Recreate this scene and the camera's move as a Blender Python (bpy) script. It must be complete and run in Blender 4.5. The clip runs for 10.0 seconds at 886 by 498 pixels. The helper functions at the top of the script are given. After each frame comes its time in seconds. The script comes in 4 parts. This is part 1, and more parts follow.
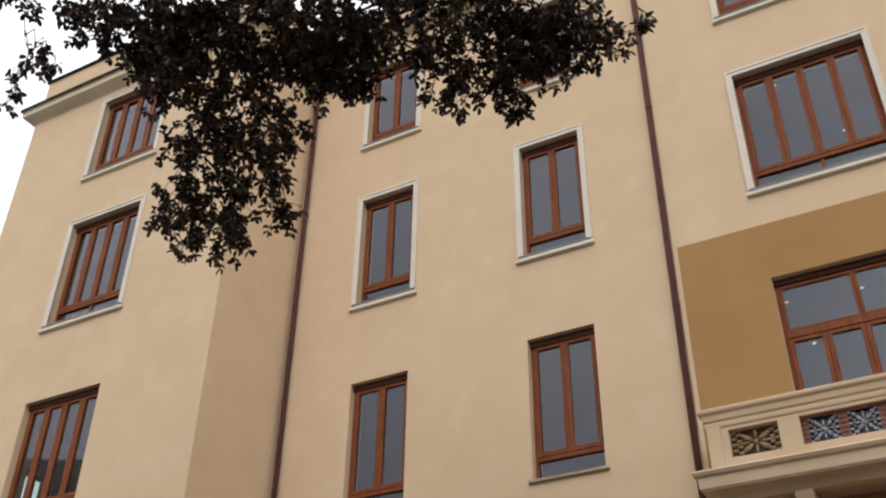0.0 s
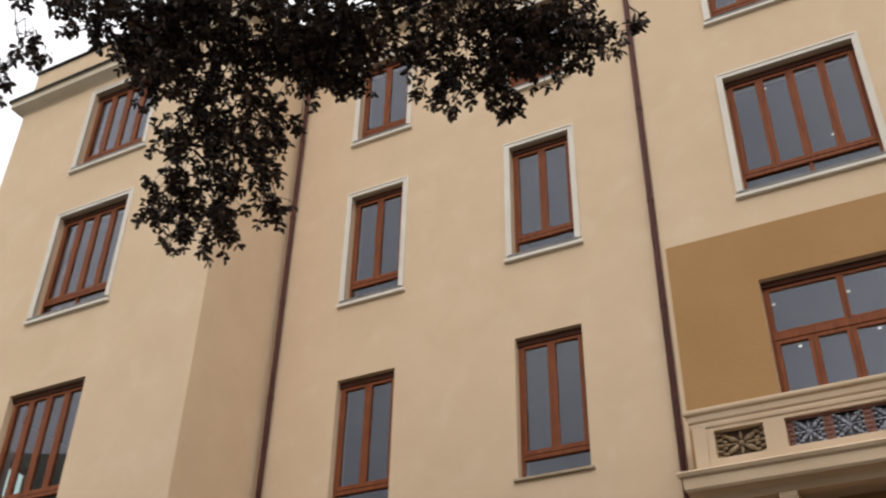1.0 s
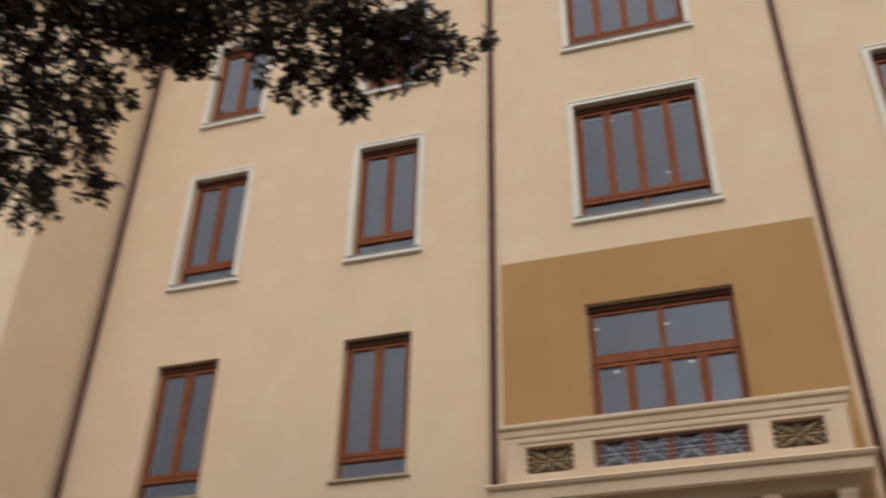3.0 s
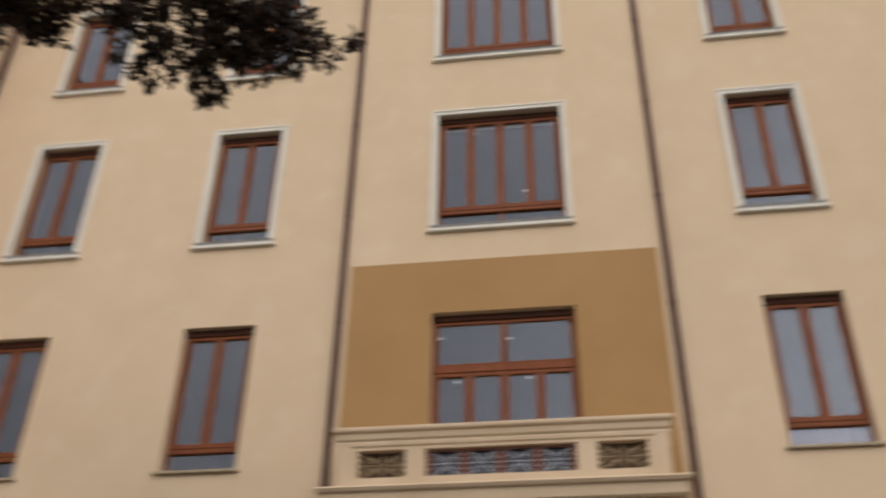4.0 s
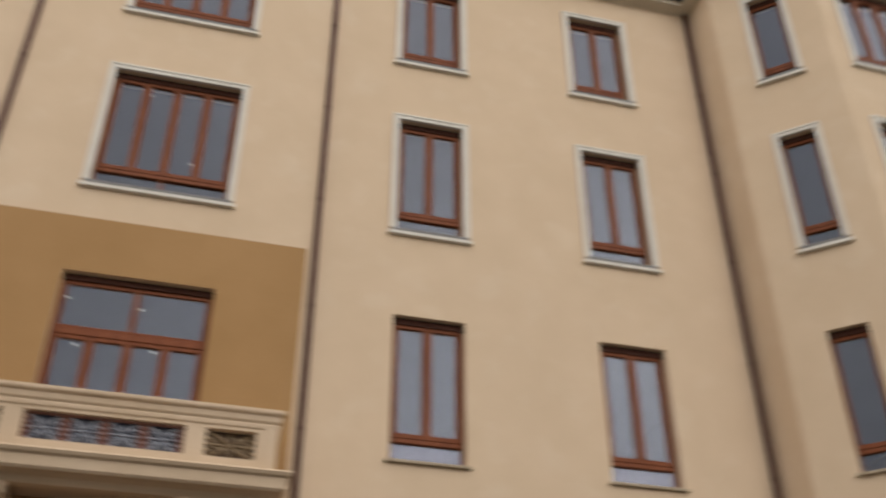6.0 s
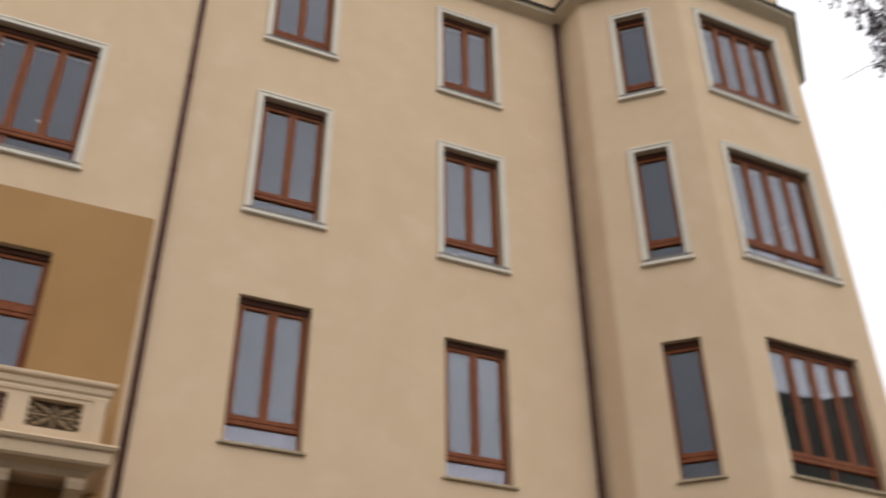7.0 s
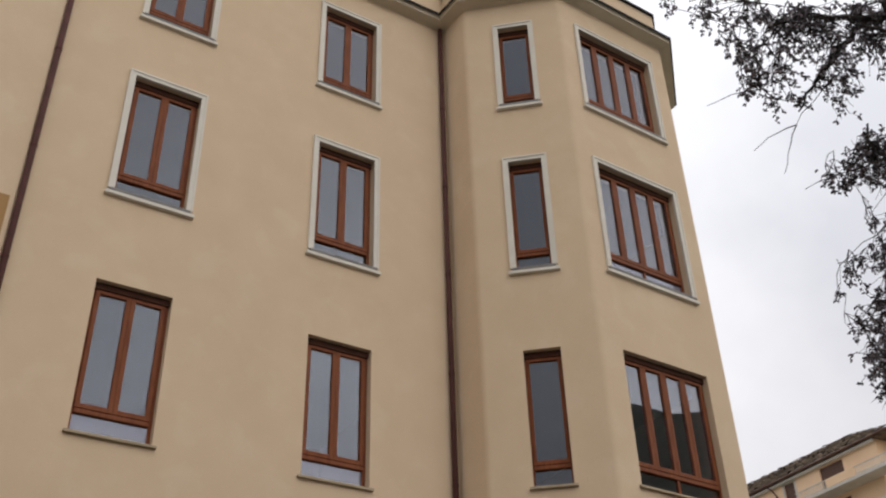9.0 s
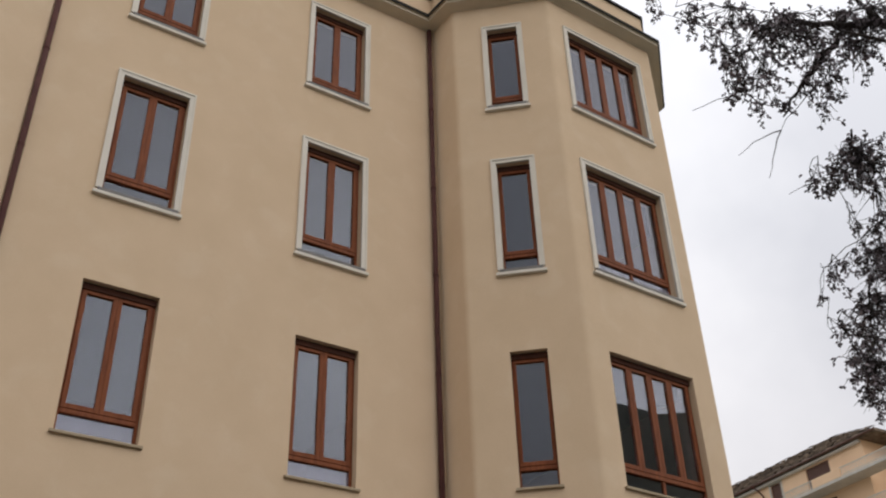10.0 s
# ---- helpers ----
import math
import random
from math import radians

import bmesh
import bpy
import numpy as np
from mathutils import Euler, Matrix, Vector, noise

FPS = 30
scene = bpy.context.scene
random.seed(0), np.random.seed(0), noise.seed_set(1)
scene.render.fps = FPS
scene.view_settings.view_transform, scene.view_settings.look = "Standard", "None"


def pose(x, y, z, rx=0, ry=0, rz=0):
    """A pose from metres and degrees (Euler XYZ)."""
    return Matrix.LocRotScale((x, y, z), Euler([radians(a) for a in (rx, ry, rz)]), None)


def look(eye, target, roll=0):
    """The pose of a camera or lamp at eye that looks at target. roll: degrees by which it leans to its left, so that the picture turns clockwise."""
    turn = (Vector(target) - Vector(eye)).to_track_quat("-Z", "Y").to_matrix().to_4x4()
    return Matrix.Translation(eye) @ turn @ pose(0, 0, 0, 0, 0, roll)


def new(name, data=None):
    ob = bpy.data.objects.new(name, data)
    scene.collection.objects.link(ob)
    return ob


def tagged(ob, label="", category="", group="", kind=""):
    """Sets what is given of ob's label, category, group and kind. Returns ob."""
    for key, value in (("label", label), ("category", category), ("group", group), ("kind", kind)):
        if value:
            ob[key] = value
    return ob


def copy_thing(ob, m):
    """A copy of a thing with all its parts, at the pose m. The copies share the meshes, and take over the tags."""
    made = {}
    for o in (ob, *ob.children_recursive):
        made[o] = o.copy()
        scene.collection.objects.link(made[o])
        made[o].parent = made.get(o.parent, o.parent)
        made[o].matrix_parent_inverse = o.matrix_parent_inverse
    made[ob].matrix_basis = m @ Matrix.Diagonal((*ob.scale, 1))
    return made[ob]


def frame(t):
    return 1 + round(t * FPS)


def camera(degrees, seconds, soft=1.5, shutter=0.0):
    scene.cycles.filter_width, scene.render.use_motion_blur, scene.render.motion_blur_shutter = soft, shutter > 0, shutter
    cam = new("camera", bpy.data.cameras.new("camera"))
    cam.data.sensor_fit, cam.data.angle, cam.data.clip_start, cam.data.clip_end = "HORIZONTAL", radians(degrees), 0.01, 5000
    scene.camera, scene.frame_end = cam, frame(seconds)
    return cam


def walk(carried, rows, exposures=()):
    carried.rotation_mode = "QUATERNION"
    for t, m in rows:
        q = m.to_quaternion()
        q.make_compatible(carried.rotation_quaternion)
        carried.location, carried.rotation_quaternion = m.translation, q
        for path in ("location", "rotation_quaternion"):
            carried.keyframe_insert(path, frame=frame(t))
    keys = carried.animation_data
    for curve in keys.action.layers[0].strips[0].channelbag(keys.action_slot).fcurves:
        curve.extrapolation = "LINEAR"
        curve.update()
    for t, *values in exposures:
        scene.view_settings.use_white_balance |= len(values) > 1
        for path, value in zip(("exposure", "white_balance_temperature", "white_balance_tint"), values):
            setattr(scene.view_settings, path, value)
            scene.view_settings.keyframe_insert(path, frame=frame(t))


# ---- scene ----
cam = camera(46.9, 10.0, soft=2.1, shutter=1.5)
PATH = [
    (0, (0.147, -13.484, 1.659), (-0.6447, -12.0486, 2.8055), 0.80),
    (0.5, (0.129, -13.486, 1.651), (-0.6572, -12.0462, 2.7952), 1.00),
    (1, (0.124, -13.476, 1.648), (-0.6469, -12.0288, 2.7925), 1.18),
    (1.5, (0.141, -13.454, 1.652), (-0.5925, -11.9893, 2.7996), 1.32),
    (2, (0.185, -13.421, 1.664), (-0.4901, -11.9299, 2.8137), 1.63),
    (3.3, (0.363, -13.336, 1.699), (-0.0761, -11.7619, 2.8512), 1.33),
    (3.5, (0.389, -13.327, 1.709), (-0.0013, -11.7402, 2.8612), 1.42),
    (4, (0.451, -13.330, 1.736), (0.2104, -11.7171, 2.8943), 1.14),
    (4.5, (0.490, -13.379, 1.747), (0.4127, -11.7545, 2.9111), 0.55),
    (5, (0.513, -13.436, 1.750), (0.6115, -11.8088, 2.9094), 0.43),
    (5.5, (0.529, -13.484, 1.743), (0.7911, -11.8685, 2.8914), 0.11),
    (6, (0.556, -13.524, 1.726), (0.9701, -11.9362, 2.8694), -0.01),
    (6.2, (0.574, -13.527, 1.724), (1.0495, -11.9529, 2.8615), -0.14),
    (7.3, (0.692, -13.486, 1.738), (1.4239, -12.0062, 2.8665), -0.64),
    (7.5, (0.709, -13.477, 1.743), (1.4739, -12.0149, 2.8725), -0.76),
    (8, (0.734, -13.462, 1.750), (1.5786, -12.0390, 2.8745), -1.39),
    (8.5, (0.740, -13.460, 1.754), (1.6182, -12.0594, 2.8794), -1.66),
    (9, (0.741, -13.469, 1.758), (1.6357, -12.0785, 2.8833), -1.81),
    (9.5, (0.741, -13.489, 1.763), (1.6443, -12.1048, 2.8894), -1.93),
    (10, (0.740, -13.523, 1.763), (1.6526, -12.1433, 2.8866), -1.93),
]
walk(cam, [(t, look(eye, target, roll)) for t, eye, target, roll in PATH],
     exposures=((0.0, 0.36, 6650, 12), (2.2, 0.34, 6650, 12), (4.5, 0.33, 6650, 12), (6.2, 0.28, 6650, 12), (7.5, 0.19, 6600, 12), (8.5, 0.04, 6550, 12), (10.0, -0.05, 6550, 12)))

# ---------------------------------------------------------------- light
SUN_ELEV, SUN_AZ = 14.0, 29.0      # degrees; azimuth from straight behind the walker towards the bay side
sun_dir = Vector((math.sin(radians(SUN_AZ)) * math.cos(radians(SUN_ELEV)),
                  -math.cos(radians(SUN_AZ)) * math.cos(radians(SUN_ELEV)), math.sin(radians(SUN_ELEV))))
world = bpy.data.worlds.new("overcast_sky")
scene.world = world
world.use_nodes = True
wn, wl = world.node_tree.nodes, world.node_tree.links
wn.clear()
w_out = wn.new("ShaderNodeOutputWorld")
w_bg = wn.new("ShaderNodeBackground")
w_sky = wn.new("ShaderNodeTexSky")
w_sky.sky_type, w_sky.sun_disc = "NISHITA", False
w_sky.sun_elevation, w_sky.sun_rotation = radians(SUN_ELEV), radians(180 - SUN_AZ)
w_co = wn.new("ShaderNodeTexCoord")
w_noise = wn.new("ShaderNodeTexNoise")
w_noise.inputs["Scale"].default_value, w_noise.inputs["Detail"].default_value = 1.7, 6.0
w_ramp = wn.new("ShaderNodeValToRGB")
w_ramp.color_ramp.elements[0].position, w_ramp.color_ramp.elements[0].color = 0.32, (5.6, 5.75, 6.1, 1)
w_ramp.color_ramp.elements[1].position, w_ramp.color_ramp.elements[1].color = 0.66, (9.6, 9.65, 9.75, 1)
w_dot = wn.new("ShaderNodeVectorMath")
w_dot.operation = "DOT_PRODUCT"
w_dot.inputs[1].default_value = Vector((sun_dir.x, sun_dir.y, sun_dir.z * 3)).normalized()
w_glow = wn.new("ShaderNodeMapRange")            # cloud is brighter round the veiled sun
w_glow.interpolation_type = "SMOOTHSTEP"
w_glow.inputs["From Min"].default_value, w_glow.inputs["From Max"].default_value = 0.81, 0.965
w_glow.inputs["To Min"].default_value, w_glow.inputs["To Max"].default_value = 1.0, 2.5
w_mul = wn.new("ShaderNodeVectorMath")
w_mul.operation = "SCALE"
w_mix = wn.new("ShaderNodeMix")
w_mix.data_type = "RGBA"
w_mix.inputs["Factor"].default_value = 0.93
wl.new(w_co.outputs["Generated"], w_noise.inputs["Vector"])
w_flat = wn.new("ShaderNodeVectorMath")           # the bright veil lies along the skyline
w_flat.operation = "MULTIPLY"
w_flat.inputs[1].default_value = (1, 1, 3)
w_unit = wn.new("ShaderNodeVectorMath")
w_unit.operation = "NORMALIZE"
wl.new(w_co.outputs["Generated"], w_flat.inputs[0])
wl.new(w_flat.outputs["Vector"], w_unit.inputs[0])
wl.new(w_unit.outputs["Vector"], w_dot.inputs[0])
wl.new(w_noise.outputs["Fac"], w_ramp.inputs["Fac"])
wl.new(w_dot.outputs["Value"], w_glow.inputs["Value"])
w_warm = wn.new("ShaderNodeValToRGB")             # slightly bluer cloud low down
w_warm.color_ramp.elements[0].position, w_warm.color_ramp.elements[0].color = 0.32, (1.0, 0.985, 0.985, 1)
w_warm.color_ramp.elements[1].position, w_warm.color_ramp.elements[1].color = 0.56, (1.0, 1.0, 1.0, 1)
w_tint = wn.new("ShaderNodeVectorMath")
w_tint.operation = "MULTIPLY"
wl.new(w_ramp.outputs["Color"], w_tint.inputs[0])
wl.new(w_warm.outputs["Color"], w_tint.inputs[1])
wl.new(w_tint.outputs["Vector"], w_mul.inputs[0])
w_xyz = wn.new("ShaderNodeSeparateXYZ")           # overcast: the zenith is brighter than the skyline
w_rise = wn.new("ShaderNodeMapRange")
w_rise.inputs["To Min"].default_value, w_rise.inputs["To Max"].default_value = 0.56, 1.80
w_both = wn.new("ShaderNodeMath")
w_both.operation = "MULTIPLY"
wl.new(w_co.outputs["Generated"], w_xyz.inputs["Vector"])
wl.new(w_xyz.outputs["Z"], w_rise.inputs["Value"])
wl.new(w_xyz.outputs["Z"], w_warm.inputs["Fac"])
wl.new(w_glow.outputs["Result"], w_both.inputs[0])
wl.new(w_rise.outputs["Result"], w_both.inputs[1])
wl.new(w_both.outputs["Value"], w_mul.inputs["Scale"])
wl.new(w_sky.outputs["Color"], w_mix.inputs["A"])
wl.new(w_mul.outputs["Vector"], w_mix.inputs["B"])
wl.new(w_mix.outputs["Result"], w_bg.inputs["Color"])
wl.new(w_bg.outputs["Background"], w_out.inputs["Surface"])
w_bg.inputs["Strength"].default_value = 0.116

sun = new("sun", bpy.data.lights.new("sun", "SUN"))
sun.data.energy, sun.data.angle, sun.data.color = 0.6, radians(110), (1.0, 0.96, 0.9)
sun.matrix_world = look(tuple(sun_dir * 60), (0, 0, 0))


# ---------------------------------------------------------------- materials
def material(name, colour, colour2=None, scale=3.0, rough=0.8, bump=0.0, bump_scale=60.0, fine=0.0, metal=0.0,
             stretch=(1, 1, 1), spec=0.5, island=0.0, scuff=0.0):
    """A surface with a slow stain, a fine grain and relief, in metres."""
    m = bpy.data.materials.new(name)
    m.use_nodes = True
    n, l = m.node_tree.nodes, m.node_tree.links
    b = n["Principled BSDF"]
    b.inputs["Roughness"].default_value, b.inputs["Metallic"].default_value = rough, metal
    b.inputs["Specular IOR Level"].default_value = spec
    geo = n.new("ShaderNodeNewGeometry")
    mp = n.new("ShaderNodeMapping")
    mp.inputs["Scale"].default_value = stretch
    l.new(geo.outputs["Position"], mp.inputs["Vector"])
    slow = n.new("ShaderNodeTexNoise")
    slow.inputs["Scale"].default_value, slow.inputs["Detail"].default_value = scale, 6.0
    l.new(mp.outputs["Vector"], slow.inputs["Vector"])
    ramp = n.new("ShaderNodeValToRGB")
    ramp.color_ramp.elements[0].position, ramp.color_ramp.elements[1].position = 0.32, 0.68
    ramp.color_ramp.elements[0].color = (*colour, 1)
    ramp.color_ramp.elements[1].color = (*(colour2 or colour), 1)
    l.new(slow.outputs["Fac"], ramp.inputs["Fac"])
    col = ramp.outputs["Color"]
    if scuff:                                   # faint pale trowel and repair marks
        marks = n.new("ShaderNodeTexNoise")
        marks.inputs["Scale"].default_value, marks.inputs["Detail"].default_value, marks.inputs["Distortion"].default_value = 1.7, 8.0, 0.4
        l.new(mp.outputs["Vector"], marks.inputs["Vector"])
        edge = n.new("ShaderNodeMapRange")
        edge.inputs["From Min"].default_value, edge.inputs["From Max"].default_value = 0.52, 0.72
        edge.inputs["To Max"].default_value = scuff
        l.new(marks.outputs["Fac"], edge.inputs["Value"])
        pale = n.new("ShaderNodeMix")
        pale.data_type = "RGBA"
        pale.inputs["B"].default_value = (0.80, 0.68, 0.52, 1)
        l.new(edge.outputs["Result"], pale.inputs["Factor"])
        l.new(col, pale.inputs["A"])
        col = pale.outputs["Result"]
    grain = n.new("ShaderNodeTexNoise")
    grain.inputs["Scale"].default_value, grain.inputs["Detail"].default_value = bump_scale, 4.0
    l.new(mp.outputs["Vector"], grain.inputs["Vector"])
    if fine or island:
        hsv = n.new("ShaderNodeHueSaturation")
        rng = n.new("ShaderNodeMapRange")
        amount = island or fine
        rng.inputs["To Min"].default_value, rng.inputs["To Max"].default_value = 1 - amount, 1 + amount
        l.new(geo.outputs["Random Per Island"] if island else grain.outputs["Fac"], rng.inputs["Value"])
        l.new(rng.outputs["Result"], hsv.inputs["Value"])
        l.new(col, hsv.inputs["Color"])
        col = hsv.outputs["Color"]
    l.new(col, b.inputs["Base Color"])
    if bump:
        bp = n.new("ShaderNodeBump")
        bp.inputs["Strength"].default_value, bp.inputs["Distance"].default_value = 1.0, bump
        l.new(grain.outputs["Fac"], bp.inputs["Height"])
        l.new(bp.outputs["Normal"], b.inputs["Normal"])
    return m


PLASTER = material("cream_plaster", (0.635, 0.474, 0.316), (0.675, 0.508, 0.344), 1.3, 0.9, 0.0012, 45, 0.05, spec=0.2, scuff=0.17)
OCHRE = material("ochre_plaster", (0.365, 0.208, 0.085), (0.405, 0.234, 0.10), 0.8, 0.9, 0.003, 30, 0.04, spec=0.2)
STUCCO = material("white_stucco", (0.66, 0.605, 0.52), (0.72, 0.67, 0.585), 2.0, 0.8, 0.002, 40, 0.04, spec=0.3)
CREAM = material("cream_stucco", (0.585, 0.434, 0.290), (0.640, 0.484, 0.332), 1.6, 0.8, 0.003, 40, 0.05, spec=0.3)
WOOD = material("mahogany_wood", (0.160, 0.044, 0.0155), (0.235, 0.071, 0.025), 7, 0.6, 0.001, 90, 0.15, stretch=(3, 3, 0.5), spec=0.2)
SLATE = material("grey_stone", (0.13, 0.12, 0.11), (0.20, 0.18, 0.165), 6, 0.6, 0.002, 80, 0.1)
TAN = material("tan_stone", (0.33, 0.25, 0.16), (0.42, 0.33, 0.22), 5, 0.75, 0.002, 60, 0.12)
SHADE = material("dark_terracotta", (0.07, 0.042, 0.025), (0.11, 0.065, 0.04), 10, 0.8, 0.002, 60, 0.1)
COPPER = material("brown_painted_metal", (0.060, 0.021, 0.018), (0.085, 0.031, 0.025), 4, 0.75, 0.001, 50, 0.1, spec=0.2)
DARK = material("dark_sheet_metal", (0.010, 0.009, 0.009), (0.018, 0.016, 0.015), 4, 0.8, 0.001, 50, 0.1, spec=0.15)
PALE_STUCCO = material("pale_stucco", (0.60, 0.515, 0.395), (0.665, 0.58, 0.455), 1.6, 0.85, 0.002, 40, 0.05, spec=0.2)
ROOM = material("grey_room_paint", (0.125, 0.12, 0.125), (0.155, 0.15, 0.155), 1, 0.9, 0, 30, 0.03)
BOARD = material("room_floor", (0.20, 0.15, 0.11), (0.26, 0.20, 0.15), 2, 0.6, 0, 30, 0.1)
TERRA = material("terracotta_tile", (0.19, 0.12, 0.06), (0.36, 0.26, 0.15), 22, 0.6, 0.003, 90, 0.15)
MAJOLICA = material("blue_majolica_glaze", (0.06, 0.07, 0.11), (0.46, 0.475, 0.52), 24, 0.25, 0.002, 70, 0.12)
NAVY = material("dark_blue_glaze", (0.022, 0.026, 0.045), (0.04, 0.045, 0.07), 12, 0.3, 0.002, 70, 0.1)
BRICKRED = material("red_brown_terracotta", (0.14, 0.05, 0.032), (0.20, 0.075, 0.045), 12, 0.55, 0.002, 80, 0.1)
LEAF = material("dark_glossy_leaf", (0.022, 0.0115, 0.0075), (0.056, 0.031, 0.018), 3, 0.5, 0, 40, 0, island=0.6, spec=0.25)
# the pale purple-grey second colour paints in highlights on the leaves
LEAF_FAR = material("small_grey_leaf_with_highlights", (0.07, 0.059, 0.065), (0.27, 0.23, 0.25), 5, 0.5, 0, 40, 0, island=0.7, spec=0.3)
BARK = material("dark_bark", (0.03, 0.023, 0.02), (0.055, 0.044, 0.038), 9, 0.9, 0.01, 30, 0.2, stretch=(1, 1, 0.3))
GRAVEL = material("asphalt_and_grit", (0.05, 0.047, 0.044), (0.085, 0.08, 0.075), 0.6, 0.95, 0.01, 40, 0.15)
WOODS = material("wooded_hillside", (0.12, 0.13, 0.10), (0.26, 0.26, 0.20), 0.12, 1.0, 0.4, 0.6, 0.35)
PEACH = material("peach_plaster", (0.80, 0.55, 0.35), (0.85, 0.60, 0.39), 0.6, 0.9, 0.004, 20, 0.06)
PALE = material("pale_concrete", (0.52, 0.48, 0.42), (0.60, 0.56, 0.50), 1.5, 0.9, 0.004, 20, 0.06)
TILES = material("old_roof_slate", (0.055, 0.038, 0.025), (0.23, 0.17, 0.118), 1.6, 0.9, 0.01, 12, 0.3, island=0.6)
# darkened wood: the shade at the frame heads is put into its colour
HEAD_SHADE = material("shaded_head_wood", (0.045, 0.016, 0.009), (0.075, 0.026, 0.014), 7, 0.7, 0.001, 90, 0.15, stretch=(0.5, 3, 3), spec=0.15)
SHUTTER = material("brown_shutter", (0.10, 0.045, 0.03), (0.13, 0.06, 0.04), 5, 0.6, 0.002, 50, 0.1)
PAPER = material("white_paper", (0.75, 0.75, 0.74), (0.8, 0.8, 0.8), 8, 0.7)

GLASS = bpy.data.materials.new("window_glass")
GLASS.use_nodes = True
g = GLASS.node_tree.nodes["Principled BSDF"]
g.inputs["Base Color"].default_value = (0.66, 0.62, 0.76, 1)
g.inputs["Roughness"].default_value, g.inputs["IOR"].default_value = 0.0, 1.52
g.inputs["Specular Tint"].default_value = (0.88, 0.96, 1.0, 1)
g.inputs["Transmission Weight"].default_value = 1.0
BRIGHT_PANE = GLASS.copy()                               # lower lights: a bright sky reflection put in as pale diffuse colour
BRIGHT_PANE.name = "glass_with_painted_reflection"
BRIGHT_PANE.node_tree.nodes["Principled BSDF"].inputs["Base Color"].default_value = (0.60, 0.58, 0.72, 1)
BRIGHT_PANE.node_tree.nodes["Principled BSDF"].inputs["Transmission Weight"].default_value = 0.80
GREEN_GLASS = GLASS.copy()
GREEN_GLASS.name = "greenish_glass"
GREEN_GLASS.node_tree.nodes["Principled BSDF"].inputs["Base Color"].default_value = (0.68, 1.0, 0.78, 1)


# ---------------------------------------------------------------- building blocks
def mesh_of(name, bm, mat, smooth=False):
    bmesh.ops.recalc_face_normals(bm, faces=bm.faces)
    me = bpy.data.meshes.new(name)
    bm.to_mesh(me)
    bm.free()
    me.materials.append(mat)
    if smooth:
        me.polygons.foreach_set("use_smooth", [True] * len(me.polygons))
    return me


def part(name, bm, mat, parent=None, label="", smooth=False):
    """One mesh object, under a thing or a part where one is given."""
    ob = new(name, mesh_of(name, bm, mat, smooth))
    if parent is not None:
        ob.parent = parent
    if label:
        ob["label"] = label
    return ob


def box(bm, x0, x1, y0, y1, z0, z1, bevel=0.0):
    made = bmesh.ops.create_cube(bm, size=1.0)["verts"]
    for v in made:
        v.co = Vector((x0 + (v.co.x + 0.5) * (x1 - x0), y0 + (v.co.y + 0.5) * (y1 - y0), z0 + (v.co.z + 0.5) * (z1 - z0)))
    if bevel:
        edges = list({e for v in made for e in v.link_edges})
        bmesh.ops.bevel(bm, geom=edges, offset=bevel, segments=1, affect="EDGES")
    return bm


def boxes(*rows, bevel=0.0):
    bm = bmesh.new()
    for r in rows:
        box(bm, *r, bevel=bevel)
    return bm


def pierced(bm, u0, u1, z0, z1, thick, holes, m):
    """A wall slab with real openings; u along it, its outer face at local y = 0, its back at y = thick."""
    us = sorted({u0, u1, *[h[0] for h in holes], *[h[1] for h in holes]})
    zs = sorted({z0, z1, *[h[2] for h in holes], *[h[3] for h in holes]})
    solid = {}
    for i in range(len(us) - 1):
        for j in range(len(zs) - 1):
            cu, cz = (us[i] + us[i + 1]) / 2, (zs[j] + zs[j + 1]) / 2
            solid[i, j] = not any(h[0] < cu < h[1] and h[2] < cz < h[3] for h in holes)
    cache = {}

    def vert(i, j, k):
        if (i, j, k) not in cache:
            cache[i, j, k] = bm.verts.new(m @ Vector((us[i], k * thick, zs[j])))
        return cache[i, j, k]

    for (i, j), s in solid.items():
        if not s:
            continue
        for k in (0, 1):
            bm.faces.new([vert(i, j, k), vert(i + 1, j, k), vert(i + 1, j + 1, k), vert(i, j + 1, k)])
        for di, dj, a, b in ((-1, 0, (i, j), (i, j + 1)), (1, 0, (i + 1, j), (i + 1, j + 1)),
                             (0, -1, (i, j), (i + 1, j)), (0, 1, (i, j + 1), (i + 1, j + 1))):
            if not solid.get((i + di, j + dj), False):
                bm.faces.new([vert(*a, 0), vert(*b, 0), vert(*b, 1), vert(*a, 1)])
    return bm


def sweep(profile, path, closed_profile=True):
    """A moulding: profile of (out, z) run along a plan path of (x, y), mitred; out is to the right of travel."""
    bm = bmesh.new()
    rings = []
    for i, p in enumerate(path):
        p = Vector(p)
        a = (p - Vector(path[i - 1])).normalized() if i else None
        b = (Vector(path[i + 1]) - p).normalized() if i < len(path) - 1 else None
        na = Vector((a.y, -a.x)) if a else None
        nb = Vector((b.y, -b.x)) if b else None
        if a and b:
            n = (na + nb).normalized()
            n = n / max(0.2, n.dot(na))
        else:
            n = na or nb
        rings.append([bm.verts.new((p.x + n.x * o, p.y + n.y * o, z)) for o, z in profile])
    count = len(profile)
    for r, s in zip(rings, rings[1:]):
        for k in range(count if closed_profile else count - 1):
            bm.faces.new([r[k], r[(k + 1) % count], s[(k + 1) % count], s[k]])
    if closed_profile:
        bm.faces.new(rings[0])
        bm.faces.new(rings[-1])
    return bm


